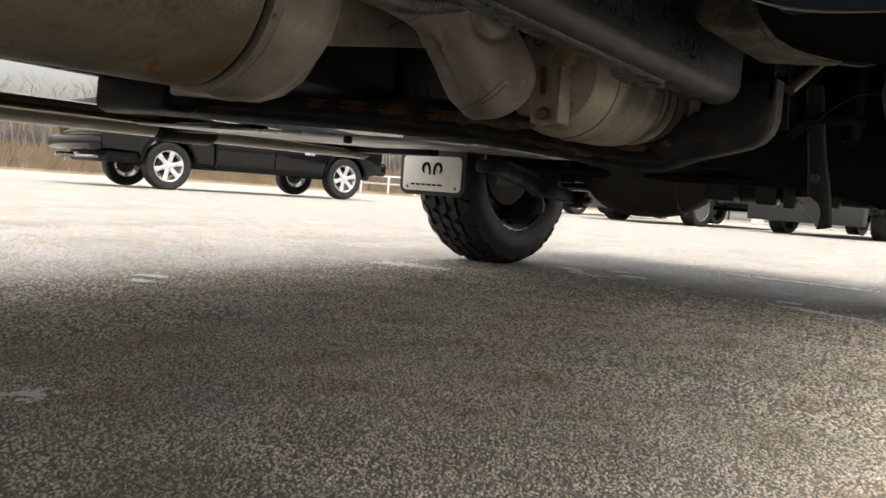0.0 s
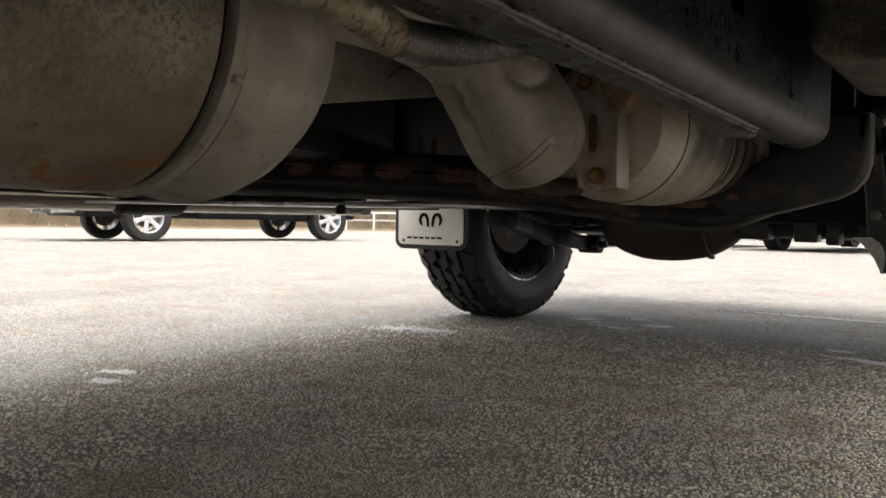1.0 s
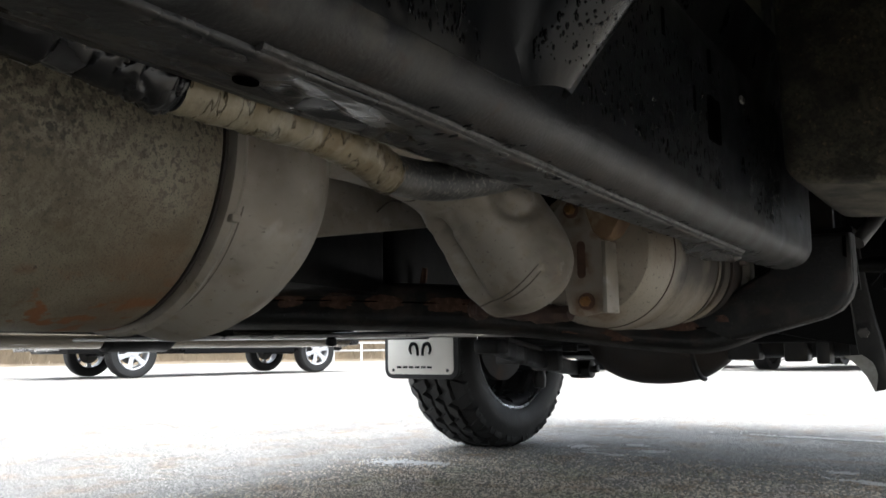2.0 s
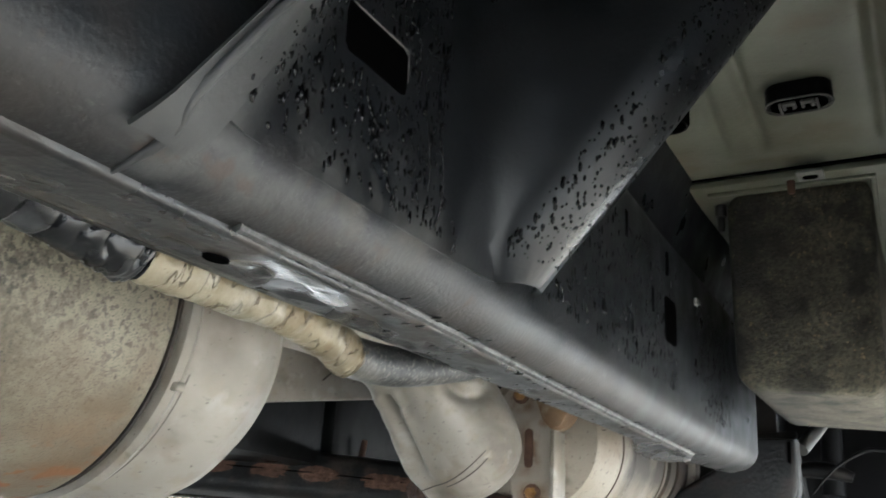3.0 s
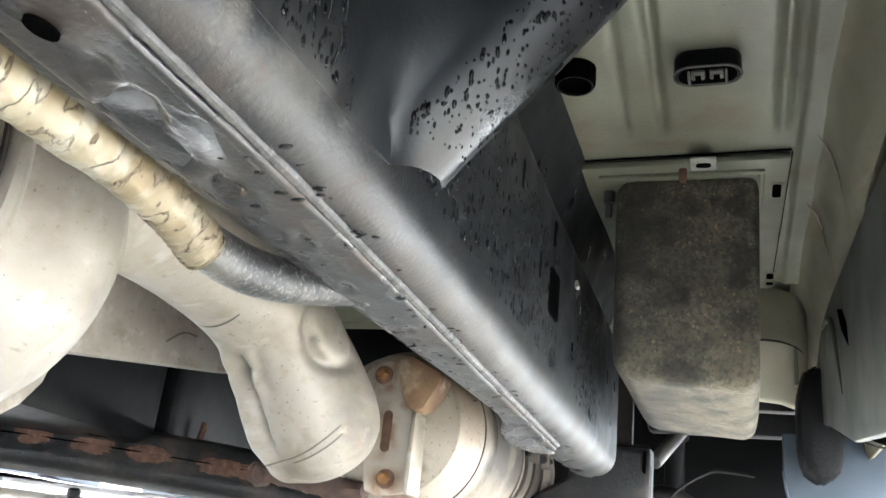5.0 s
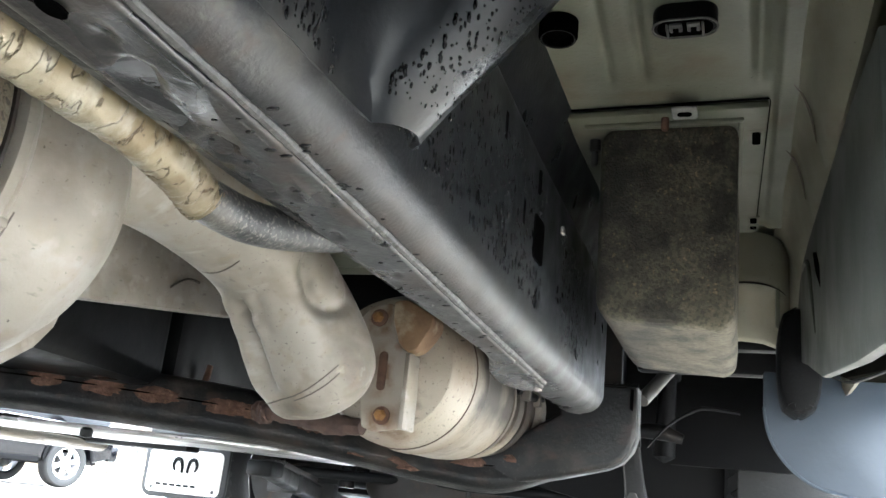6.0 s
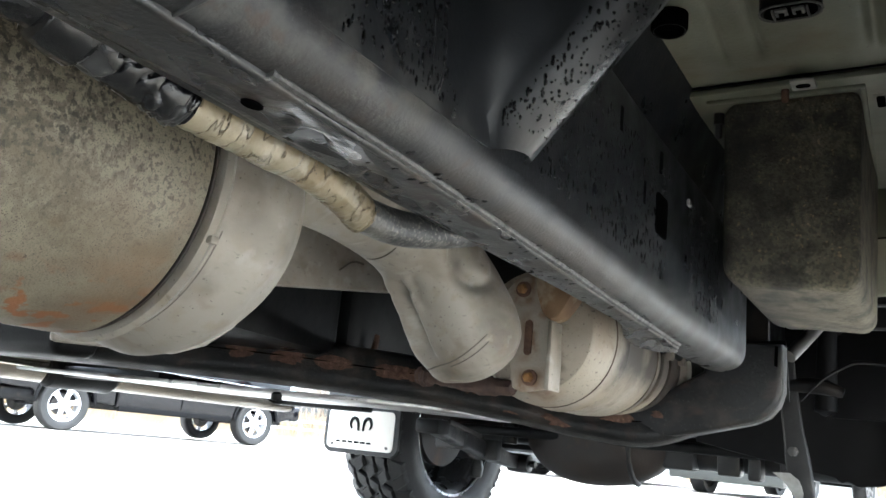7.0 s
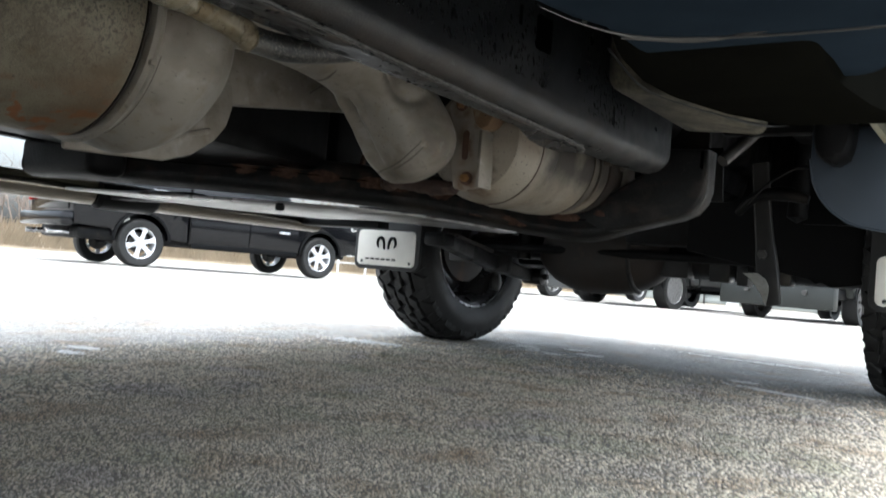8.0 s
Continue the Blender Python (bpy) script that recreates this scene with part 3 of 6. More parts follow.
def build_body():
    body = part("floor_pan", box((-1.98, -0.12, 0.790), (-0.16, 1.80, 0.81), 0.004), FLOORPAN, truck, "grey-green primed steel cab floor, dusty")
    # pressed sheet: long grooves, each ending in a soft round, and an edge that rolls down to the rocker
    def sheet_z(x, y):
        z = 0.778
        for cx, lean, wide, deep, end in ((-0.3165, -0.02, 0.0055, 0.0065, 1.034), (-0.350, -0.05, 0.0045, 0.0040, 1.038), (-0.2075, 0.0, 0.0065, 0.0060, 1.052), (-0.262, 0.0, 0.030, 0.0014, 1.06)):
            d = (x - cx - lean * (y - 0.95)) / wide
            z += deep * math.exp(-d * d) * min(1.0, max(0.0, (end - y) / 0.018))
        z -= 0.0045 * min(1.0, max(0.0, (x + 0.194) / 0.006))
        z += 0.0012 * noise.noise(Vector((x * 14, y * 9, 0.3)))
        return z - 0.9 * max(0.0, x + 0.176) ** 1.5
    rows = [[(float(x), float(y), sheet_z(x, y)) for x in np.arange(-0.56, -0.1555, 0.0025)] for y in np.arange(0.20, 1.50, 0.014)]
    part("floor_sheet", loft(rows, cap=False, closed=False), FLOORPAN, body, sharp=70)
    part("floor_sheet", box((-1.98, -0.12, 0.780), (-0.56, 1.64, 0.789), 0.002), FLOORPAN, body)
    # side member between the floor and the top of the rail
    rows = [[(-0.404 - 0.010 * u, float(y), 0.7775), (-0.409 - 0.010 * u, float(y), 0.762), (-0.418 - 0.012 * u, float(y), 0.742), (-0.428 - 0.012 * u, float(y), 0.715), (-0.434 - 0.012 * u, float(y), 0.698), (-0.51, float(y), 0.698), (-0.51, float(y), 0.7775)] for y in np.linspace(0.55, 1.54, 12) for u in (max(0.0, (y - 1.1) / 0.4),)]
    part("side_member", loft(rows), RAIL, body, "dark painted floor side member")
    part("member_edge", sweep([(-0.4085, 0.70, 0.7770, 0.0008), (-0.409, 1.09, 0.7765, 0.0010)], n=6, steps=1), SEAM, body)
    # tunnel and toe board
    part("toe_board", slab([(1.78, 0.778), (2.25, 1.1), (2.25, 1.2), (1.74, 0.81)], "X", -1.98, -0.16, 0.003), FLOORPAN, truck)
    # outer skins
    def arch(cy, cz, r, a0, a1, n=14):
        return [(cy + r * math.cos(radians(a0 + (a1 - a0) * k / n)), cz + r * math.sin(radians(a0 + (a1 - a0) * k / n))) for k in range(n + 1)]
    outline = [(-2.0, 0.68), *arch(-0.7, 0.48, 0.55, 160, 20), (0.0, 0.55), (2.35, 0.55), *arch(3.1, 0.48, 0.55, 160, 20),
               (4.1, 0.70), (4.15, 1.15), (3.95, 1.42), (2.0, 1.50), (1.25, 2.0), (0.0, 2.02), (-0.12, 1.55), (-2.0, 1.50)]
    for x in (-2.04, 0.0):
        part("side_panel", slab(outline, "X", x, x + 0.04, 0.006), BLUE, truck)
    top = [(-2.02, 1.48), (-0.14, 1.54), (-0.02, 2.02), (1.25, 2.0), (2.0, 1.50), (3.95, 1.42), (4.13, 1.15)]
    rings = [[(MID - 0.98, y, z), (MID + 1.06, y, z), (MID + 1.06, y, z - 0.03), (MID - 0.98, y, z - 0.03)] for y, z in top]
    part("roof_and_hood", loft(rings), BLUE, truck)
    part("front_bumper", box((-1.98, 4.08, 0.62), (-0.10, 4.25, 0.86), 0.04), CHROME, truck)
    part("rear_bumper", box((-1.98, -2.2, 0.62), (-0.10, -2.0, 0.82), 0.04), CHROME, truck)
    part("bed_floor", box((-1.98, -2.0, 0.90), (-0.10, -0.14, 0.94), 0.004), FLOORPAN, truck)
    part("tailgate", box((-1.98, -2.02, 0.80), (-0.10, -1.97, 1.48), 0.01), BLUE, truck)
    for x in (-2.043, 0.039):
        part("side_window", slab([(0.12, 1.55), (1.85, 1.53), (1.22, 1.93), (0.12, 1.95)], "X", x, x + 0.006, 0), GLASS, truck)
    # inner rocker flank beside the floor, rolled down to its flange
    prof = [(-0.178, 0.7775), (-0.168, 0.771), (-0.161, 0.758), (-0.157, 0.742), (-0.152, 0.722), (-0.147, 0.706), (-0.140, 0.699), (-0.134, 0.702), (-0.128, 0.730), (-0.112, 0.738), (-0.098, 0.72), (-0.092, 0.66), (-0.090, 0.56), (-0.085, 0.548), (-0.078, 0.552), (-0.078, 0.80), (-0.178, 0.80)]
    def scallop(y):
        return 0.45 * (0.007 * math.exp(-((y - 0.97) / 0.075) ** 2) - 0.006 * math.exp(-((y - 1.075) / 0.018) ** 2) + 0.006 * math.exp(-((y - 1.155) / 0.05) ** 2) - 0.006 * math.exp(-((y - 1.235) / 0.018) ** 2) + 0.006 * math.exp(-((y - 1.33) / 0.06) ** 2))
    for side in (0, 1):
        rows = []
        for y in np.linspace(-0.1, 1.85, 157):
            y = float(y)
            row = [(x - (scallop(y) * (1.0 if 2 <= k <= 5 else 0.5 if k in (1, 6) else 0.0)), y + 0.5 * max(0.0, 0.7775 - z) * (k <= 5), z) for k, (x, z) in enumerate(prof)]
            rows.append([(2 * MID - x, q, z) for x, q, z in row] if side else row)
        part("rocker", loft(rows), ROCKER, truck, sharp=60)
    # thin dark beads put the shade of the pressed creases into colour
    for y in (1.068, 1.228):
        part("rocker_crease", sweep([(-0.176, y - 0.016, 0.7725, 0.0004), (-0.166, y, 0.7655, 0.0012), (-0.1585, y + 0.014, 0.748, 0.0014), (-0.154, y + 0.026, 0.728, 0.0005)], n=8), SEAM, truck)
    part("sill_cap", slab([(-0.150 + 0.028 * u, 0.582 + 0.073 * v) for u, v in round_rect(1, 1, 0.7, 6)], "Y", 1.48, 1.565, 0.012), PLASTIC, truck)
    part("kick_panel", box((-0.30, 1.605, 0.615), (-0.165, 1.63, 0.777), 0.006), PLASTIC, truck)
    toe = [(1.535, 0.785), (1.532, 0.765), (1.530, 0.750), (1.533, 0.730), (1.528, 0.716), (1.530, 0.704), (1.542, 0.690), (1.560, 0.672), (1.572, 0.650), (1.580, 0.632), (1.590, 0.626), (1.600, 0.632), (1.600, 0.772)]
    part("toe_panel", loft([[(x, y + dy, z - dz) for y, z in toe] for x, dy, dz in ((-0.27, 0.02, 0.0), (-0.225, 0.0, 0.0), (-0.195, 0.0, 0.003), (-0.172, 0.006, 0.010), (-0.158, 0.02, 0.018))]), ROCKER, truck, "pale curved toe panel", sharp=70)
    # black bead draws the crease's shade on the pale toe panel
    part("toe_crease", sweep([(-0.262, 1.566, 0.7015, 0.0006), (-0.235, 1.533, 0.7030, 0.0014), (-0.20, 1.529, 0.7010, 0.0016), (-0.176, 1.534, 0.6945, 0.0010), (-0.162, 1.548, 0.687, 0.0005)], n=8), PLASTIC, truck)
    part("toe_flange", box((-0.178, 1.535, 0.64), (-0.172, 1.552, 0.70), 0.002), FLOORPAN, truck)
    # unseen closing box, added to keep daylight off the rail's front end
    part("daylight_block", box((-0.40, 1.745, 0.60), (-0.07, 1.775, 1.20), 0.01), PLASTIC, truck)
    sill = [(0.74, 0.645), (0.9, 0.665), (1.115, 0.682), (1.3, 0.697), (1.405, 0.701), (1.48, 0.692), (1.525, 0.672), (1.545, 0.635), (1.545, 0.605), (1.525, 0.585), (1.4, 0.553), (1.18, 0.500), (0.9, 0.464), (0.78, 0.452), (0.75, 0.475)]
    part("inner_sill", slab([(y, z + 0.006 * (z < 0.56)) for y, z in sill], "X", -0.148, -0.137, 0.003), SILL, truck, "dark dusty inner sill panel")
    part("sill_slot", slab([(1.165, 0.598), (1.215, 0.628), (1.245, 0.660), (1.205, 0.648), (1.170, 0.622)], "X", -0.1487, -0.1475), HOLE, truck)
    part("sill_fold", sweep([(-0.148, 1.42, 0.688, 0.001), (-0.148, 1.36, 0.682, 0.0035), (-0.148, 1.30, 0.660, 0.004), (-0.148, 1.27, 0.62, 0.0035), (-0.148, 1.24, 0.565, 0.001)], n=10), SILL, truck)
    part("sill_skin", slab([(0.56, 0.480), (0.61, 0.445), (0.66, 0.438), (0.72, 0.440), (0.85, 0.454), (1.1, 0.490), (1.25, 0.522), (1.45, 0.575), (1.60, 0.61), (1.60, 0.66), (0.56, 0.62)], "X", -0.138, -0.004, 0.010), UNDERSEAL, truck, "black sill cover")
    part("sill_flange", sweep([(-0.1385, 0.60, 0.450, 0.0006), (-0.1385, 0.66, 0.4385, 0.0009), (-0.1385, 0.72, 0.4405, 0.0006), (-0.1385, 0.85, 0.4545, 0.0010), (-0.138, 1.0, 0.473, 0.0016), (-0.1385, 1.1, 0.490, 0.0008), (-0.1385, 1.25, 0.522, 0.001)], n=8), PLASTIC, truck, "crimped sill flange")
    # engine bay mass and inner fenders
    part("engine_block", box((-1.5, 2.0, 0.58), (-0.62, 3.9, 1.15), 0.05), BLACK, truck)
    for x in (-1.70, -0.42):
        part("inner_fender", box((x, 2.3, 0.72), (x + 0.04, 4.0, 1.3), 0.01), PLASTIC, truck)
    for x0, x1 in ((-1.98, -1.68), (-0.40, -0.10)):
        bm = bmesh.new()
        pts = [(3.1 + 0.53 * math.cos(radians(a)), 0.5 + 0.53 * math.sin(radians(a))) for a in range(0, 181, 12)]
        inner = [(3.1 + 0.51 * math.cos(radians(a)), 0.5 + 0.51 * math.sin(radians(a))) for a in range(180, -1, -12)]
        part("wheel_liner", slab(pts + inner, "X", x0, x1, 0), PLASTIC, truck)
    part("transmission", lathe([(0.10, 1.96), (0.19, 1.965), (0.24, 2.0), (0.24, 2.1)], (MID - 0.02, 0, 0.68), n=28), BLACK, truck)
    for y0, y1, z0, z1 in ((0.35, 1.368, 0.50, 0.470), (1.388, 1.95, 0.468, 0.46)):
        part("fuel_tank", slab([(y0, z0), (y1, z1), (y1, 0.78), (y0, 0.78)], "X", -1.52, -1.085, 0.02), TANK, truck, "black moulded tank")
    part("tank_bolt", sweep([(-1.070, 1.448, 0.485, 0.006), (-1.066, 1.450, 0.505, 0.006), (-1.064, 1.451, 0.525, 0.005)], n=8, steps=1), RUST, truck)
    return body


build_body()


def build_rails():
    # outer section: rounded lower corner, flat web, upper flange turned in
    def section(x_out, z_low, z_top, r=0.030, wide=0.075):
        pts = [(x_out - wide, z_low), (x_out - wide + 0.012, z_low - 0.002)]
        for k in range(9):
            a = radians(-90 + 90 * k / 8)
            pts.append((x_out - r + r * math.cos(a), z_low + r + r * math.sin(a)))
        for k in range(5):
            a = radians(90 * k / 4)
            pts.append((x_out - 0.02 + 0.02 * math.cos(a), z_top - 0.02 + 0.02 * math.sin(a)))
        pts += [(x_out - wide - 0.02, z_top), (x_out - wide - 0.02, z_top - 0.06), (x_out - wide - 0.004, z_top - 0.08), (x_out - wide - 0.004, z_low + 0.02)]
        return pts
    rails = []
    for mirror in (False, True):
        rings = []
        for y, x, zl, zt in ((-2.1, -0.400, 0.53, 0.72), (-0.2, -0.400, 0.505, 0.70), (0.3, -0.400, 0.502, 0.70), (0.6, -0.403, 0.4975, 0.70), (1.0, -0.412, 0.491, 0.695),
                             (1.30, -0.415, 0.488, 0.695), (1.42, -0.4165, 0.489, 0.693), (1.490, -0.4175, 0.491, 0.691), (1.512, -0.418, 0.493, 0.690), (1.523, -0.420, 0.497, 0.687), (1.529, -0.4245, 0.504, 0.681), (1.530, -0.4315, 0.514, 0.672)):
            pts = section(x, zl, zt, wide=float(np.interp(y, [0.3, 0.6, 0.8, 1.0, 1.49, 1.5], [0.080, 0.074, 0.058, 0.050, 0.050, 0.045])))
            if mirror:
                pts = [(2 * MID - u, v) for u, v in pts]
            rings.append([(u, y, v) for u, v in pts])
        rails.append(part("frame_rail", loft(rings), RAIL, truck, "black painted frame rail, wet with rain beads", sharp=32))
        rings = []
        for y, x, zl, zt in ((1.50, -0.45, 0.56, 0.68), (1.9, -0.50, 0.62, 0.78), (2.4, -0.55, 0.66, 0.84), (4.05, -0.55, 0.66, 0.84)):
            pts = section(x, zl, zt)
            if mirror:
                pts = [(2 * MID - u, v) for u, v in pts]
            rings.append([(u, y, v) for u, v in pts])
        part("front_rail", loft(rings), BLACK, truck)
    return rails


rail = build_rails()[0]


def build_rail_details():
    # lap weld under the rail
    rng = random.Random(2)
    for dx, rr, y0, y1 in ((0.0, 0.0021, 0.42, 1.205), (-0.0075, 0.0006, 0.42, 0.56)):
        pts = []
        for k in range(241):
            y = y0 + (y1 - y0) * k / 240
            pts.append((-0.424 + dx - 0.016 * max(0, (y - 0.55) / 0.645), y, np.interp(y, [0.3, 0.6, 1.0, 1.2], [0.502, 0.4975, 0.491, 0.4887]) + (0.0008 if dx == 0 else -0.0018), (rr + 0.0012) * float(np.interp(y, [0.42, 0.6, 1.0], [0.75, 0.85, 1.0])) * rng.uniform(0.85, 1.15)))
        part("weld_bead", sweep(pts, n=8, steps=1), SCUFFED, rail, "scuffed lap weld")
    edge = np.array([(0.25, -0.470, -0.4262, 0), (0.55, -0.471, -0.4262, 0), (0.75, -0.466, -0.4305, 0), (0.90, -0.463, -0.4350, 0), (1.03, -0.461, -0.4375, 0), (1.055, -0.463, -0.4385, 0.001), (1.08, -0.470, -0.439, 0.004),
                     (1.11, -0.478, -0.440, 0.006), (1.15, -0.482, -0.441, 0.007), (1.18, -0.478, -0.442, 0.007), (1.205, -0.468, -0.443, 0.006), (1.225, -0.456, -0.445, 0.004), (1.232, -0.451, -0.447, 0.002)])
    dents = ((-0.457, 0.492, 0.010, 0.014, 0.0050), (-0.462, 0.520, 0.008, 0.012, 0.0035), (-0.447, 0.462, 0.005, 0.006, 0.0020), (-0.458, 0.556, 0.007, 0.010, 0.0030), (-0.462, 0.600, 0.006, 0.012, 0.0030), (-0.449, 0.612, 0.005, 0.010, 0.0022), (-0.456, 0.68, 0.004, 0.007, 0.0020), (-0.448, 0.76, 0.004, 0.006, 0.0014))
    rows = []
    for y in np.linspace(0.25, 1.232, 330):
        y = float(y)
        xi, xo, drop = (float(np.interp(y, edge[:, 0], edge[:, k])) for k in (1, 2, 3))
        zl = float(np.interp(y, [0.25, 0.6, 1.0, 1.2, 1.37], [0.5025, 0.4975, 0.491, 0.4885, 0.489]))
        row = [(xi, y, zl + 0.004), (xi - 0.001, y, zl - 0.001 - drop)]
        for k in range(19):
            u = k / 18
            x = xi + 0.003 + (xo - 0.002 - xi - 0.003) * u
            z = zl - 0.003 - drop * max(0.0, 1 - 1.6 * u) + 0.0006 * noise.noise(Vector((x * 70, y * 26, 1.0))) * (1 - u ** 4)
            for cx, cy, w, h, deep in dents:
                q = ((x - cx) / w) ** 2 + ((y - cy + 0.6 * (x - cx)) / h) ** 2
                q *= 1 + 0.7 * noise.noise(Vector((x * 120, y * 90, deep * 900)))
                z += 1.2 * deep * math.exp(-q) - 0.18 * deep * math.exp(-(math.sqrt(abs(q)) - 1.5) ** 2 * 5)
            row.append((x, y, z))
        rows.append(row + [(xo, y, zl - 0.001), (xo, y, zl + 0.004)])
    part("lap_plate", loft(rows), WET_PLATE, rail, "lapped inner flange with dents", sharp=60)
    # holes in the underside and the web
    def plug(name, c, w, h, normal):
        rr = round_rect(w, h, min(w, h) * 0.25, 4)
        if normal == "Z":
            return part(name, slab([(c[0] + u, c[1] + v) for u, v in rr], "Z", c[2], c[2] + 0.003), HOLE, rail)
        return part(name, slab([(c[1] + u, c[2] + v) for u, v in rr], "X", c[0], c[0] + 0.003), HOLE, rail)
    part("round_hole", slab([(-0.4515 + 0.0044 * math.cos(radians(a)), 0.439 + 0.0066 * math.sin(radians(a))) for a in range(0, 360, 15)], "Z", 0.4955, 0.4985), HOLE, rail)
    plug("square_hole", (-0.4132, 1.008, 0.598), 0.020, 0.022, "X")
    for y, z in ((0.90, 0.612), (0.945, 0.605), (0.86, 0.65), (1.0, 0.655)):
        plug("slot", (-0.4135 + 0.002 * (y < 0.9), y, z), 0.004, 0.012, "X")


build_rail_details()


def build_cab_mount():
    """Pressed bracket on the rail: a web on the rail's side and two wings that spread outwards as they rise."""
    rings = []
    for k in range(19):
        z = 0.507 + 0.0056 * k if k < 4 else 0.524 + 0.0164 * (k - 3)
        low = max(0.0, 0.523 - z)
        wf, wr = 0.020 + 0.85 * max(0.0, z - 0.524), 0.006 + 0.375 * (z - 0.507)
        xr, f, b = -0.3985 - (0.021 - math.sqrt(0.021 ** 2 - low ** 2)), 0.610, 0.354 + 0.46 * (z - 0.51)
        r = min(0.030, wf * 0.9)
        ring = [(xr + wf - 0.5 * r, f + 0.018), (xr + wf - 0.12 * r, f + 0.012)]
        for a in range(0, 91, 15):
            ring.append((xr + wf - r + r * math.cos(radians(a)), f + 0.002 - r * math.sin(radians(a))))
        q = max(0.0, wf - r)
        ring += [(xr + q * 0.65, f - 0.030), (xr + q * 0.3 + 0.002 * min(1.0, q / 0.02), f - 0.037), (xr + q * 0.08 + 0.003 * min(1.0, q / 0.02), f - 0.048), (xr + 0.0012 * min(1.0, q / 0.02), f - 0.064), (xr, f - 0.085)]
        ring += [(xr, 0.49), (xr, b + 0.07), (xr, b + 0.045), (xr + wr * 0.08, b + 0.034), (xr + wr * 0.3, b + 0.024), (xr + wr * 0.6, b + 0.014), (xr + wr * 0.88, b + 0.007), (xr + wr, b + 0.001), (xr + wr - 0.001, b - 0.003)]
        tuck = 0.0034 * max(0.0, 1 - max(0.0, z - 0.524) / 0.045)
        rings.append([(x - tuck, y, z) for x, y in ring])
    def sheet(rows):
        bm = bmesh.new()
        loft(rows, cap=False, closed=False, bm=bm)
        bmesh.ops.recalc_face_normals(bm, faces=bm.faces)
        up = max(bm.faces, key=lambda f: abs(f.normal.x))
        if up.normal.x < 0:
            bmesh.ops.reverse_faces(bm, faces=bm.faces)
        bmesh.ops.solidify(bm, geom=bm.faces[:], thickness=0.003)
        return bm
    br = part("cab_mount_bracket", sheet([r[:-4] for r in rings[3:]]), BRACKET, truck, "pressed black cab mount bracket with rain beads", sharp=60)
    part("rear_wing", sheet([r[-5:] for r in rings]), BRACKET, br, "wing grey with road dust", sharp=60)
    part("diamond_hole", slab([(0.4405, 0.607), (0.4435, 0.6085), (0.4475, 0.607), (0.485, 0.607), (0.4885, 0.605), (0.4895, 0.589), (0.4885, 0.585), (0.4855, 0.584), (0.444, 0.584), (0.4415, 0.587)], "X", -0.3985, -0.3978), HOLE, br)
    part("hole_edge", sweep([(-0.398, 0.4405, 0.6075, 0.0006), (-0.398, 0.4435, 0.6093, 0.0008), (-0.398, 0.4475, 0.6078, 0.0009), (-0.398, 0.485, 0.6078, 0.0009), (-0.398, 0.489, 0.6055, 0.0008), (-0.398, 0.490, 0.592, 0.0005)], n=6, steps=3, up=(1, 0, 0)), SCUFFED, br)
    part("rear_rim", sweep([(-0.427, 0.3635, 0.5003, 0.0008), (-0.417, 0.364, 0.5040, 0.0016), (-0.4085, 0.3655, 0.5085, 0.0020), (-0.400, 0.3645, 0.5135, 0.0021), (-0.3915, 0.3625, 0.5215, 0.0020), (-0.3785, 0.371, 0.545, 0.002), (-0.3575, 0.396, 0.60, 0.002), (-0.324, 0.437, 0.69, 0.002), (-0.3015, 0.465, 0.75, 0.002)], n=12), BRACKET, br)
    part("mount_cushion", lathe([(0.05, 0.74), (0.055, 0.745), (0.055, 0.775), (0.05, 0.78)], (-0.30, 0.5, 0), "Z", 24), RUBBER, br)
    return br


bracket = build_cab_mount()


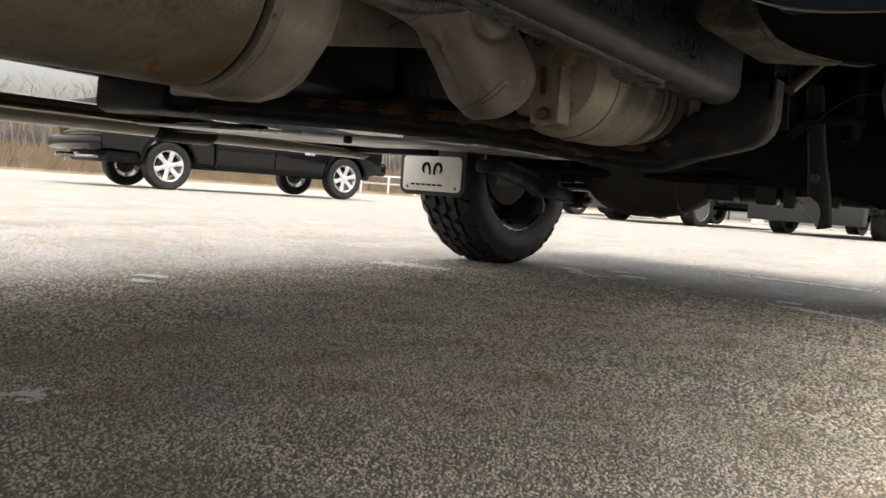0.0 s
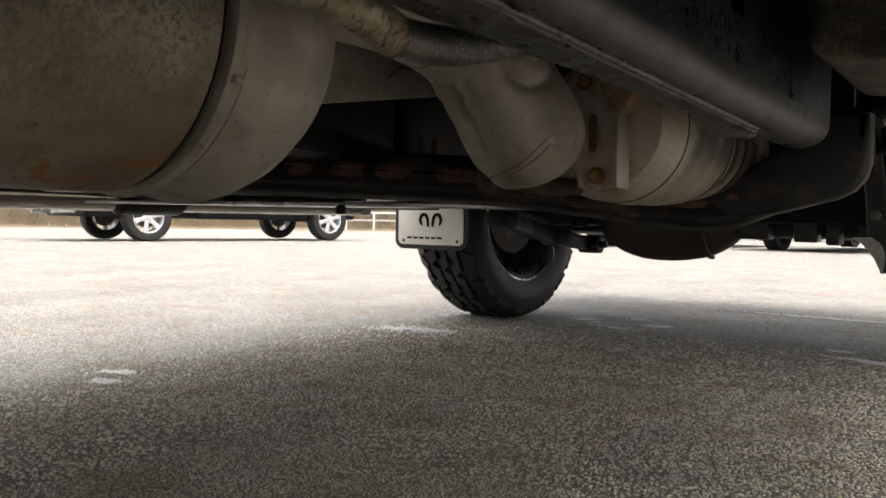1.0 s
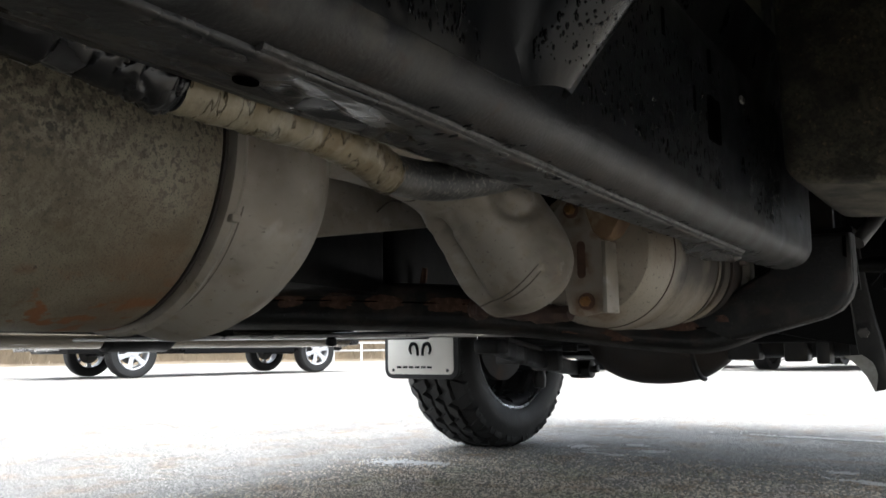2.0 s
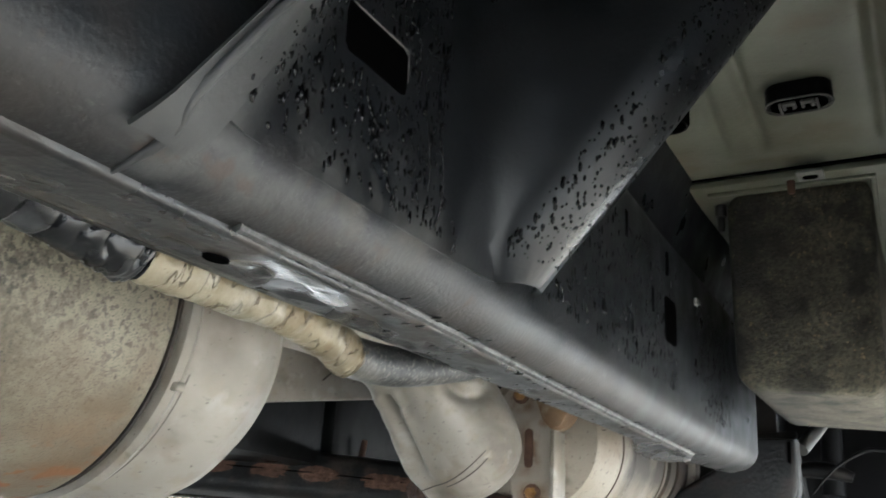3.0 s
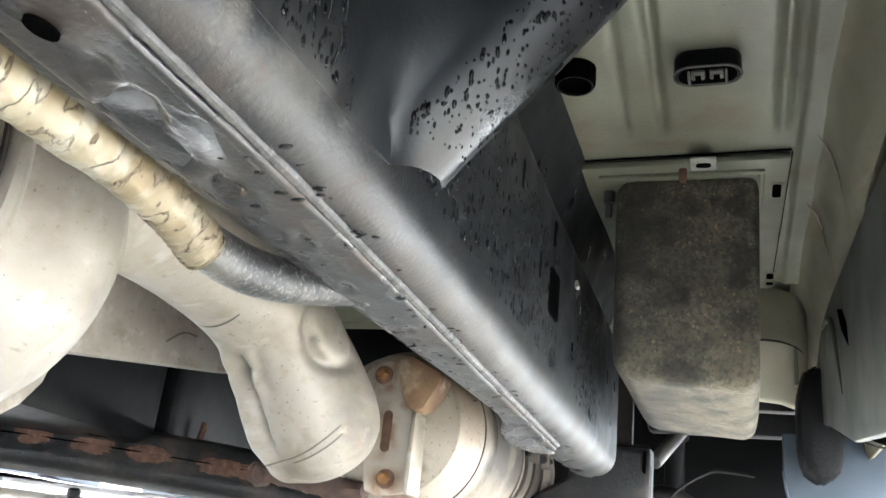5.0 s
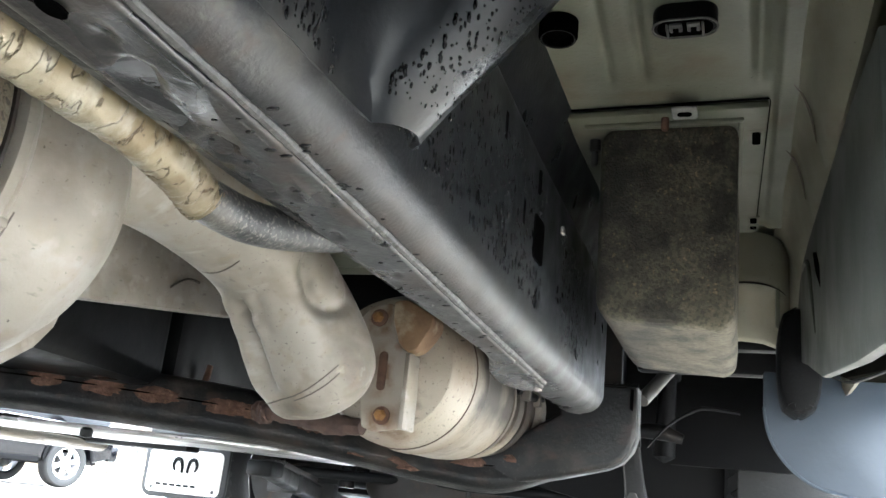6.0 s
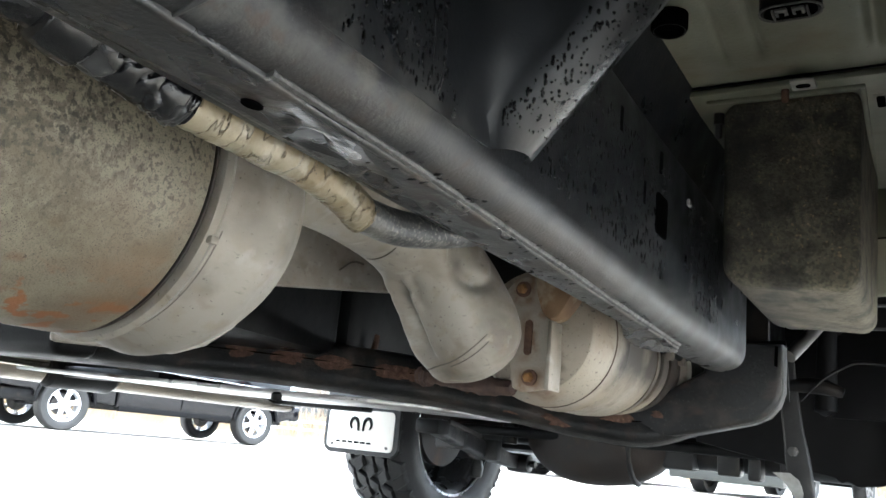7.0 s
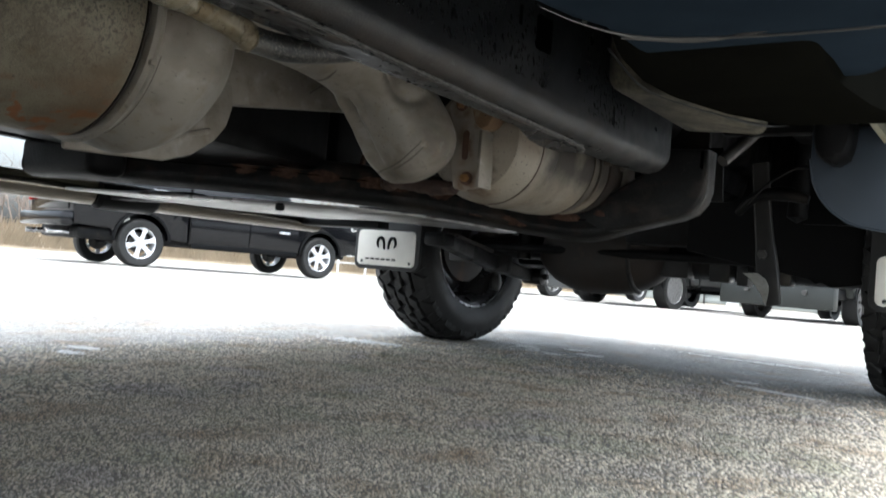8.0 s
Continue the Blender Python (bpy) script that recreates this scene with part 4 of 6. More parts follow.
def build_beads():
    """Rain beads on the rail's side and on the bracket, some drawn out into short runs."""
    rng = random.Random(21)
    ico = bmesh.new()
    bmesh.ops.create_icosphere(ico, subdivisions=1, radius=1)
    base = [v.co.copy() for v in ico.verts]
    tris = [tuple(v.index for v in f.verts) for f in ico.faces]
    ico.free()
    def beads(name, parent, spots, label):
        verts, faces = [], []
        for c, side, size, long in spots:
            side = Vector(side).normalized()
            up = Vector((0, 0, 1)) - side * side.z
            up.normalize()
            across = up.cross(side)
            n = len(verts)
            for v in base:
                d = 1 + 0.3 * noise.noise(v * 1.3 + Vector(c) * 300)
                verts.append(tuple(Vector(c) + size * d * (v.x * across + v.y * up * long + v.z * side * 0.16)))
            faces += [tuple(n + k for k in t) for t in tris]
        me = bpy.data.meshes.new(name)
        me.from_pydata(verts, [], faces)
        for f in me.polygons:
            f.use_smooth = True
        me.materials.append(WATER)
        ob = new(name, me)
        ob.parent = parent
        ob["kind"], ob["label"] = "stuff", label
    spots = []
    for _ in range(1250):
        y = 0.635 + 0.66 * rng.random()
        z = 0.528 + 0.12 * rng.random() ** 1.25 + 0.02 * (1.2 - y)
        spots.append(((-0.403 - 0.009 * min(1.2, max(0, (y - 0.6) / 0.4)) + 0.0003, y, z), (1, 0, 0), rng.choice((0.0006, 0.0009, 0.0012, 0.0016, 0.0022)), rng.choice((1.1, 1.4, 1.8, 2.4))))
    for _ in range(110):
        y = 0.50 + 0.75 * rng.random()
        zl = float(np.interp(y, [0.3, 0.6, 1.0, 1.2], [0.502, 0.4975, 0.491, 0.4887]))
        x = -0.424 - 0.016 * max(0, (y - 0.55) / 0.645) + rng.choice((0.007, 0.010, -0.006, -0.02, -0.03)) + rng.uniform(-0.003, 0.003)
        spots.append(((x, y, zl - (0.0031 if x < -0.426 - 0.016 * max(0, (y - 0.55) / 0.645) else 0.0003)), (0.05, 0, -1), rng.choice((0.0012, 0.0018, 0.0024)), rng.choice((1, 1.6))))
    beads("rain_bead_film", rail, spots, "dark clear rain beads")
    spots = []
    for _ in range(2300):
        z = 0.53 + 0.2 * rng.random()
        y = rng.uniform(0.385 + 0.5 * (z - 0.55), 0.575)
        if z < 0.545 and y < 0.48 and rng.random() < 0.6:
            continue
        if 0.438 < y < 0.492 and 0.581 < z < 0.611:
            continue
        b, wr = 0.354 + 0.46 * (z - 0.51), 0.006 + 0.375 * (z - 0.507)
        x = -0.3984 + float(np.interp(y, [b + 0.014, b + 0.024, b + 0.034, b + 0.045], [wr * 0.6, wr * 0.3, wr * 0.08, 0])) - 0.0034 * max(0.0, 1 - (z - 0.524) / 0.045)
        spots.append(((x, y, z), (1, 0.1 if y < b + 0.05 else 0, 0), rng.choice((0.0004, 0.0006, 0.0008, 0.0010, 0.0012, 0.0015, 0.0019)), rng.choice((1.1, 1.5, 2.0, 2.8))))
    for y0, z0, z1 in ((0.5455, 0.528, 0.70), (0.525, 0.535, 0.66), (0.553, 0.56, 0.72), (0.538, 0.55, 0.62), (0.512, 0.55, 0.60)):
        for k in range(150):
            z = z0 + (z1 - z0) * k / 149
            spots.append(((-0.3984 - 0.0034 * max(0.0, 1 - (z - 0.524) / 0.045), y0 + 0.006 * math.sin(z * 60) + 0.02 * (z - z0), z), (1, 0, 0), rng.uniform(0.0008, 0.0013), 2.2))
    for _ in range(620):
        z = 0.535 + 0.2 * rng.random()
        a = radians(rng.uniform(-8, 78))
        wf = 0.020 + 0.85 * (z - 0.524)
        r = min(0.030, wf * 0.9)
        nrm = (math.cos(a), -math.sin(a), -0.3)
        spots.append(((-0.3985 - 0.0034 * max(0.0, 1 - (z - 0.524) / 0.045) + wf - r + r * math.cos(a), 0.612 - r * math.sin(a), z), nrm, rng.choice((0.0004, 0.0006, 0.0009, 0.0013)), rng.choice((1, 1.5, 2.4))))
    beads("rain_bead_film", bracket, spots, "dark clear rain beads")


WATER = material("rain_water", (0.002, 0.002, 0.0023), None, 0.10, 0, 5, 0.3, rough_var=0.03)
WATER.node_tree.nodes["Principled BSDF"].inputs["Specular IOR Level"].default_value = 0.2
build_beads()


def build_exhaust():
    cx, cz = -0.735, 0.522
    body = [(0.05, -0.62), (0.10, -0.60), (0.124, -0.55), (0.1265, -0.5), (0.1265, 0.50), (0.1265, 0.555), (0.1258, 0.566), (0.1235, 0.569), (0.115, 0.570)]
    muf = part("muffler", lathe(body, (cx, 0, cz), n=72), MUFFLER, truck, "large brown speckled steel muffler")
    dome = [(0.1205, 0.577), (0.127, 0.5787), (0.13, 0.5831), (0.127, 0.5883), (0.1215, 0.5935), (0.1225, 0.6014), (0.130, 0.6188), (0.1335, 0.636), (0.13, 0.6515), (0.121, 0.6731), (0.106, 0.6947), (0.086, 0.7145), (0.058, 0.7305), (0.028, 0.7398), (0.006, 0.7417)]
    part("end_cap", lathe(dome, (cx, 0, cz), n=72), EXHAUST, muf, "pale steel end cap with a rolled seam")
    part("seam", lathe([(0.118, 0.5705), (0.1235, 0.5715), (0.1235, 0.574), (0.118, 0.5765)], (cx, 0, cz), n=72), GROOVE, muf)
    part("rim_crack", ring_seam((cx, 0.5965, cz), (0, 1, 0), 0.1216, 0.0007, a0=20, a1=150), SEAM, muf)
    part("seam_clip", box((-0.620, 0.580, 0.467), (-0.613, 0.588, 0.473), 0.0015), EXHAUST, muf)
    def cast(f, w):
        d = math.degrees(w) % 360
        def hump(at, wide):
            e = (d - at + 180) % 360 - 180
            return math.exp(-(e / wide) ** 2)
        def span(a, b, soft=0.05):
            return 1 / (1 + math.exp(-(f - a) / soft * 4)) / (1 + math.exp((f - b) / soft * 4))
        e = (d - 15 + 180) % 360 - 180
        rho = math.hypot((f - 0.39) / 0.090, e / 34)
        groove = math.exp(-((rho - 1.02) / 0.20) ** 2) * span(0.30, 0.60) * hump(345, 45)
        dome = math.exp(-(rho / 0.75) ** 4)
        return (1 + 0.13 * span(0.30, 0.84) * hump(252, 9) - 0.24 * span(0.33, 0.62, 0.06) * hump(268, 7) + 0.045 * span(0.30, 0.48) * hump(280, 6) - 0.045 * span(0.30, 0.46) * hump(290, 6)
                + 0.012 * span(0.32, 0.44) * hump(300, 6) + 0.07 * dome - 0.13 * groove + 0.04 * span(0.52, 0.74) * hump(345, 34))
    elbow = [(-0.705, 0.70, 0.585, 0.050), (-0.712, 0.82, 0.598, 0.053), (-0.728, 0.93, 0.602, 0.056), (-0.731, 1.01, 0.594, 0.060), (-0.723, 1.055, 0.572, 0.063), (-0.712, 1.085, 0.543, 0.066),
                                        (-0.702, 1.108, 0.512, 0.069), (-0.694, 1.126, 0.486, 0.069), (-0.691, 1.141, 0.466, 0.063), (-0.689, 1.152, 0.452, 0.050), (-0.688, 1.158, 0.445, 0.028), (-0.688, 1.160, 0.442, 0.006)]
    pipe = part("exhaust_elbow", sweep(elbow, n=128, steps=16, shape=cast), EXHAUST, truck,
                "pale cast exhaust elbow with a parting seam")
    line = smooth_path(elbow, 16)
    def skin(f, deg, out):
        """A place on the elbow's skin at a share of its length and an angle round it."""
        g = min(max(f * (len(line) - 1), 1.0), len(line) - 2.001)
        i, u = int(g), g - int(g)
        at = line[i] * (1 - u) + line[i + 1] * u
        t = (Vector(line[i + 1][:3] - line[i - 1][:3]) * (1 - u) + Vector(line[min(i + 2, len(line) - 1)][:3] - line[i][:3]) * u).normalized()
        side = t.cross(Vector((0, 0, 1))).normalized()
        w = float(radians(deg))
        r = float(at[3] * cast(f, w) + out)
        return Vector(at[:3]) + r * (math.cos(w) * side + math.sin(w) * side.cross(t))
    for d0, d1, df in ((205, 262, 0.0), (258, 340, 0.0), (280, 336, 0.016)):
        part("parting_line", sweep([(*skin(0.715 + df - 0.0008 * (d - 212), d, 0.0), 0.0009) for d in np.linspace(d0, d1, 14)], n=6, steps=2), SEAM, pipe)
    part("neck_seam", ring_seam((-0.729, 0.950, 0.6015), (0.25, 1, -0.05), 0.0572, 0.0009, a0=55, a1=115), SEAM, pipe)
    part("heat_shield", slab([(0.60, 0.475), (0.965, 0.518), (1.25, 0.564), (1.32, 0.578), (1.32, 0.68), (0.60, 0.66)], "X", -0.93, -0.90, 0.006), EXHAUST, truck, "pale folded heat shield")
    part("shield_crack", sweep([(-0.8985, 1.10, 0.568, 0.0012), (-0.8985, 1.12, 0.582, 0.0014), (-0.8985, 1.135, 0.588, 0.0016), (-0.8985, 1.155, 0.589, 0.0018)], n=6, steps=4), SEAM, truck)
    tab = part("shield_tab", slab([(0.66, 0.40), (0.81, 0.408), (0.857, 0.424), (0.895, 0.450), (0.915, 0.475), (0.925, 0.508), (0.92, 0.54), (0.66, 0.54)], "X", -0.893, -0.883, 0.005), EXHAUST, truck, "pale pressed shield end with slots")
    for k in range(3):
        part("rib", box((-0.884, -0.030, -0.004), (-0.879, 0.030, 0.004), 0.002, turn=Matrix.Translation((0, 0.855, 0.455 + 0.024 * k)) @ Matrix.Rotation(radians(18), 4, "X")), EXHAUST, tab)
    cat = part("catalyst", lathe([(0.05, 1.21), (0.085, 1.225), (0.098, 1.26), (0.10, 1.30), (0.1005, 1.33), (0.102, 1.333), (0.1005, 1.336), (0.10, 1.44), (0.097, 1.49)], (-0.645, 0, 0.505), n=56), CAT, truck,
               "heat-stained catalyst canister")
    part("weld_line", lathe([(0.0985, 1.283), (0.1004, 1.2835), (0.1004, 1.285), (0.0985, 1.286)], (-0.645, 0, 0.505), n=56), RUST_DARK, cat)
    part("cone", lathe([(0.0975, 1.488), (0.092, 1.52), (0.083, 1.56), (0.072, 1.60), (0.066, 1.62), (0.064, 1.72)], (-0.643, 0, 0.505), n=48), SOOT, cat, "sooty outlet cone")
    for y, cx2, mat in ((1.535, -0.632, CAT), (1.630, -0.618, EXHAUST)):
        part("clamp_band", lathe([(0.066, y - 0.016), (0.086, y - 0.015), (0.088, y - 0.006), (0.086, y), (0.088, y + 0.006), (0.086, y + 0.015), (0.066, y + 0.016)], (cx2, 0, 0.503), n=48), mat, cat)
    part("band_gap", lathe([(0.060, 1.551), (0.083, 1.552), (0.082, 1.612), (0.060, 1.613)], (-0.625, 0, 0.503), n=48), GROOVE, cat)
    ear = part("clamp_bolt", sweep([(-0.552, 1.515, 0.522, 0.007), (-0.545, 1.56, 0.522, 0.007), (-0.538, 1.625, 0.522, 0.007)], n=10, steps=2), BLACK, cat)
    for y in (1.53, 1.60):
        part("clamp_ear", box((-0.562, y - 0.006, 0.508), (-0.532, y + 0.006, 0.540), 0.003), SOOT, ear)
    br = part("hanger_plate", slab([(-0.680, 0.556), (-0.664, 0.573), (-0.640, 0.578), (-0.616, 0.562), (-0.602, 0.52), (-0.602, 0.425), (-0.645, 0.418), (-0.660, 0.424), (-0.666, 0.46), (-0.662, 0.51)], "Y", 1.196, 1.203, 0.0025), RUSTY, truck,
              "rust-stained steel hanger plate")
    part("flange", box((-0.604, 1.176, 0.422), (-0.598, 1.215, 0.512), 0.001), EXHAUST, br)
    part("gusset", slab([(-0.630, 0.578), (-0.612, 0.580), (-0.574, 0.560), (-0.576, 0.545), (-0.592, 0.517), (-0.606, 0.513), (-0.618, 0.524), (-0.628, 0.552)], "Y", 1.180, 1.225, 0.006), GUSSET, br, "brown rusty gusset")
    part("slot", slab([(-0.640 + u, 0.492 + v) for u, v in round_rect(0.0055, 0.024, 0.0054, 5)], "Y", 1.1945, 1.1965), RUST, br)
    for x, z in ((-0.634, 0.438), (-0.652, 0.558)):
        bolt = part("bolt", lathe([(0.002, 1.183), (0.005, 1.1835), (0.0068, 1.186), (0.0072, 1.192), (0.0072, 1.196)], (x, 0, z), n=6), GOLD_RUST, br)
        part("washer", lathe([(0.0072, 1.1925), (0.0108, 1.193), (0.0112, 1.1955), (0.009, 1.197)], (x, 0, z), n=20), RUST, bolt)
    part("stud", sweep([(-0.835, 1.236, 0.436, 0.006), (-0.828, 1.235, 0.436, 0.013), (-0.812, 1.233, 0.435, 0.014), (-0.80, 1.231, 0.434, 0.009), (-0.77, 1.227, 0.431, 0.010), (-0.72, 1.222, 0.426, 0.012), (-0.665, 1.214, 0.424, 0.010)], n=12, wobble=0.3), RUST_DARK, br, "rusty stud")


build_exhaust()


SLEEVE = material("dusty_foil_sleeve", (0.013, 0.013, 0.013), (0.006, 0.006, 0.006), 0.5, 0.0, 40, 0.9, 0.001, 180, 0.12, (0.085, 0.08, 0.068), 420, 0.54, 0.62)
layer(SLEEVE, (0.075, 0.07, 0.058), 30, 0.48, 0.66, full=0.6, limits=(("Z", 0.492, 0.484),), ragged=0.006)
HOSE = material("dusty_loom_tape", (0.0045, 0.0045, 0.005), (0.008, 0.008, 0.008), 0.24, 0, 40, 0.8, 0.0016, 90, 0.15, (0.04, 0.04, 0.04), 40, 0.54, 0.68)


def build_hose():
    pts = [(-0.530, 0.20, 0.560, 0.0185), (-0.520, 0.33, 0.533, 0.0185), (-0.512, 0.39, 0.519, 0.0185), (-0.508, 0.425, 0.511, 0.0178), (-0.5065, 0.444, 0.5075, 0.0165), (-0.506, 0.447, 0.507, 0.010)]
    def folds(f, w):
        c, d = math.cos(w), math.sin(w)
        a = noise.noise(Vector((c * 0.9 + f * 3, d * 0.9 + 7, f * 19)))
        b = noise.noise(Vector((c * 1.4, d * 1.4 - 5, f * 41)))
        return 1.0 + 0.09 * a - 0.16 * (1 - abs(a)) ** 8 + 0.05 * b
    hose = part("wiring_hose", sweep(pts, n=48, steps=24, shape=folds), HOSE, truck, "black wrinkled loom hose, dusty")
    for y0, y1, rr in ((0.285, 0.302, 0.0215), (0.362, 0.388, 0.0210)):
        ends = [(float(np.interp(y, [0.20, 0.33, 0.39], [-0.530, -0.520, -0.512])), y, float(np.interp(y, [0.20, 0.33, 0.39], [0.560, 0.533, 0.519]))) for y in (y0, y0 + 0.003, y1 - 0.003, y1)]
        part("tape_band", sweep([(*e, q) for e, q in zip(ends, (rr * 0.8, rr, rr, rr * 0.8))], n=28, steps=2, wobble=0.05), HOSE, hose)
    def crinkle(f, w):
        c, d = math.cos(w), math.sin(w)
        a = noise.noise(Vector((c * 1.1 + f * 5, d * 1.1, f * 24)))
        b = noise.noise(Vector((c * 1.5 - f * 11, d * 1.5 + 4, f * 46)))
        fold = (1 - abs(a)) ** 6
        fine = (1 - abs(b)) ** 6
        return 1.07 + 0.05 * noise.noise(Vector((c, d, f * 7))) - 0.17 * fold * (0.5 + 0.5 * noise.noise(Vector((c * 1.3, d * 1.3, f * 9 + 3)))) - 0.05 * fine
    wrap = [(-0.508, 0.418, 0.512, 0.0120), (-0.506, 0.45, 0.506, 0.0125), (-0.505, 0.50, 0.5045, 0.0122), (-0.504, 0.55, 0.5025, 0.0122), (-0.502, 0.585, 0.496, 0.0125), (-0.500, 0.600, 0.490, 0.0125), (-0.499, 0.606, 0.488, 0.0125)]
    part("heat_wrap", sweep(wrap, n=40, steps=22, shape=crinkle), WRAP, hose, "crinkled tan foil heat wrap")
    part("sleeve", sweep([(-0.499, 0.602, 0.489, 0.0125), (-0.497, 0.64, 0.490, 0.0130), (-0.489, 0.675, 0.495, 0.0125), (-0.472, 0.715, 0.505, 0.011), (-0.455, 0.735, 0.515, 0.009)], n=24), SLEEVE, hose, "dusty grey foil sleeve")


build_hose()


GALVANISED = material("galvanised_sheet", (0.46, 0.455, 0.44), (0.29, 0.28, 0.265), 0.35, 0.6, 9, 0.8, 0.0008, 60, 0.1, (0.09, 0.07, 0.055), 10, 0.52, 0.66)


def build_crossmember():
    sec = round_rect(1.08, 0.85, 0.5, 5)
    pts = [(-1.66, 1.06, 0.461, 0.037), (-1.45, 1.17, 0.460, 0.037), (-1.20, 1.31, 0.457, 0.037), (-0.95, 1.45, 0.445, 0.036), (-0.80, 1.53, 0.426, 0.034), (-0.70, 1.57, 0.409, 0.031), (-0.60, 1.60, 0.403, 0.031),
           (-0.53, 1.625, 0.428, 0.032), (-0.47, 1.645, 0.452, 0.032)]
    cm = part("crossmember", sweep(pts, sec, steps=5, up=(0.35, -0.9, 0.25)), CROSS, truck, "black two-piece crossmember with rusty welds", sharp=50)
    # pressed end: a broad face that turns up beside the rail, with a rounded flange
    face = [(-0.66, 0.420), (-0.645, 0.384), (-0.604, 0.382), (-0.56, 0.387), (-0.511, 0.397), (-0.46, 0.411), (-0.425, 0.421), (-0.402, 0.433), (-0.387, 0.452), (-0.380, 0.476), (-0.380, 0.551), (-0.50, 0.551), (-0.50, 0.50), (-0.56, 0.462), (-0.62, 0.436)]
    bm = slab(face, "Y", 0.0, 0.055, 0.0)
    bmesh.ops.bevel(bm, geom=[e for e in bm.edges if all(v.co.y < 0.001 for v in e.verts)], offset=0.009, segments=4, profile=0.5, affect="EDGES")
    for v in bm.verts:
        v.co.y += 1.570 + 0.16 * (v.co.x + 0.62)
    part("end_pressing", bm, CROSS, cm, "broad turned-up end of the crossmember", sharp=50)
    part("end_slot", slab([(-0.391, 0.515), (-0.386, 0.512), (-0.385, 0.545), (-0.390, 0.547)], "Y", 1.6035, 1.6065), HOLE, cm)
    part("crossmember_shoe", box((-1.66, 1.03, 0.42), (-1.40, 1.12, 0.505), 0.022, 3), PLASTIC, cm)
    seam = [(x + 0.42 * 0.88 * r, y - 0.74 * 1.0 * r, z + 0.23 * 0.88 * r, 0.0014) for x, y, z, r in pts[:8]]
    part("tube_seam", sweep(seam, n=6, steps=5), HOLE, cm)
    path = np.array(pts)
    for x, wide in ((-1.235, 0.020), (-1.16, 0.026), (-1.092, 0.030), (-1.00, 0.034), (-0.955, 0.026), (-0.88, 0.024), (-0.81, 0.026), (-0.725, 0.030), (-0.638, 0.030), (-0.562, 0.028)):
        y, z, r = (float(np.interp(x, path[:10, 0], path[:10, k])) for k in (1, 2, 3))
        bm = bmesh.new()
        bmesh.ops.create_icosphere(bm, subdivisions=4, radius=1)
        for v in bm.verts:
            q = 1 + 0.45 * noise.noise(v.co * 1.7 + Vector((x * 19, 0, 0))) + 0.25 * noise.noise(v.co * 4.5 + Vector((x * 19, 0, 0))) + 0.12 * noise.noise(v.co * 11)
            v.co = Vector((v.co.x * 1.15 * wide * q, v.co.y * 0.0016, v.co.z * (0.0125 if x < -0.7 else 0.007) * q))
        bmesh.ops.transform(bm, matrix=Matrix.Translation((x + 0.42 * 0.88 * r, y - 0.74 * r - (0.003 if x > -0.7 else 0.0), z + 0.23 * 0.88 * r - (0.018 if -0.85 < x < -0.7 else 0.0))) @ Matrix.Rotation(radians(29), 4, "Z") @ Matrix.Rotation(radians(-14), 4, "X"), verts=bm.verts)
        part("rusty_weld", bm, WELD, cm, "brown rusty weld")
    part("strut", sweep([(-0.385, 1.72, 0.545, 0.012), (-0.365, 1.755, 0.578, 0.012), (-0.335, 1.81, 0.63, 0.012)], n=12), STEEL_DARK, cm)
    part("end_flange", slab([(-0.470, 0.575), (-0.395, 0.578), (-0.388, 0.47), (-0.470, 0.47)], "Y", 1.752, 1.758, 0.001), BLACK, cm)
    # pale bead paints the bright rim light along the pressing's lower edge
    part("lower_rim", sweep([(-0.645, 1.575, 0.3855, 0.0012), (-0.56, 1.590, 0.3885, 0.0020), (-0.46, 1.606, 0.4125, 0.0024), (-0.425, 1.612, 0.4225, 0.003), (-0.402, 1.615, 0.4345, 0.0035), (-0.388, 1.617, 0.453, 0.0035), (-0.3815, 1.618, 0.476, 0.003), (-0.3815, 1.619, 0.545, 0.002)], n=10), PALE_RIM, cm)
    part("lever", sweep([(-0.40, 1.98, 0.49, 0.002), (-0.36, 1.98, 0.535, 0.0025), (-0.318, 1.98, 0.563, 0.0035), (-0.29, 1.98, 0.572, 0.004), (-0.228, 1.98, 0.566, 0.003)], n=12, steps=3), PLASTIC, cm)
    part("mount_plate", slab([(-0.66, 0.44), (-0.44, 0.46), (-0.425, 0.50), (-0.425, 0.72), (-0.66, 0.72)], "Y", 1.76, 1.775, 0.004), BLACK, cm)
    part("skid_plate", slab([(-1.66, 1.14), (-1.62, 1.60), (-1.50, 1.80), (-1.29, 1.78), (-1.10, 2.10), (-1.02, 2.06), (-1.00, 1.56), (-1.06, 1.44), (-1.30, 1.29)], "Z", 0.400, 0.406, 0.002, 0.006), GALVANISED, truck, "pale galvanised splash shield")
    part("shield_bolt", lathe([(0.007, 0.386), (0.010, 0.389), (0.010, 0.398), (0.006, 0.402)], (-1.195, 1.345, 0), "Z", 10), BLACK, truck)


build_crossmember()


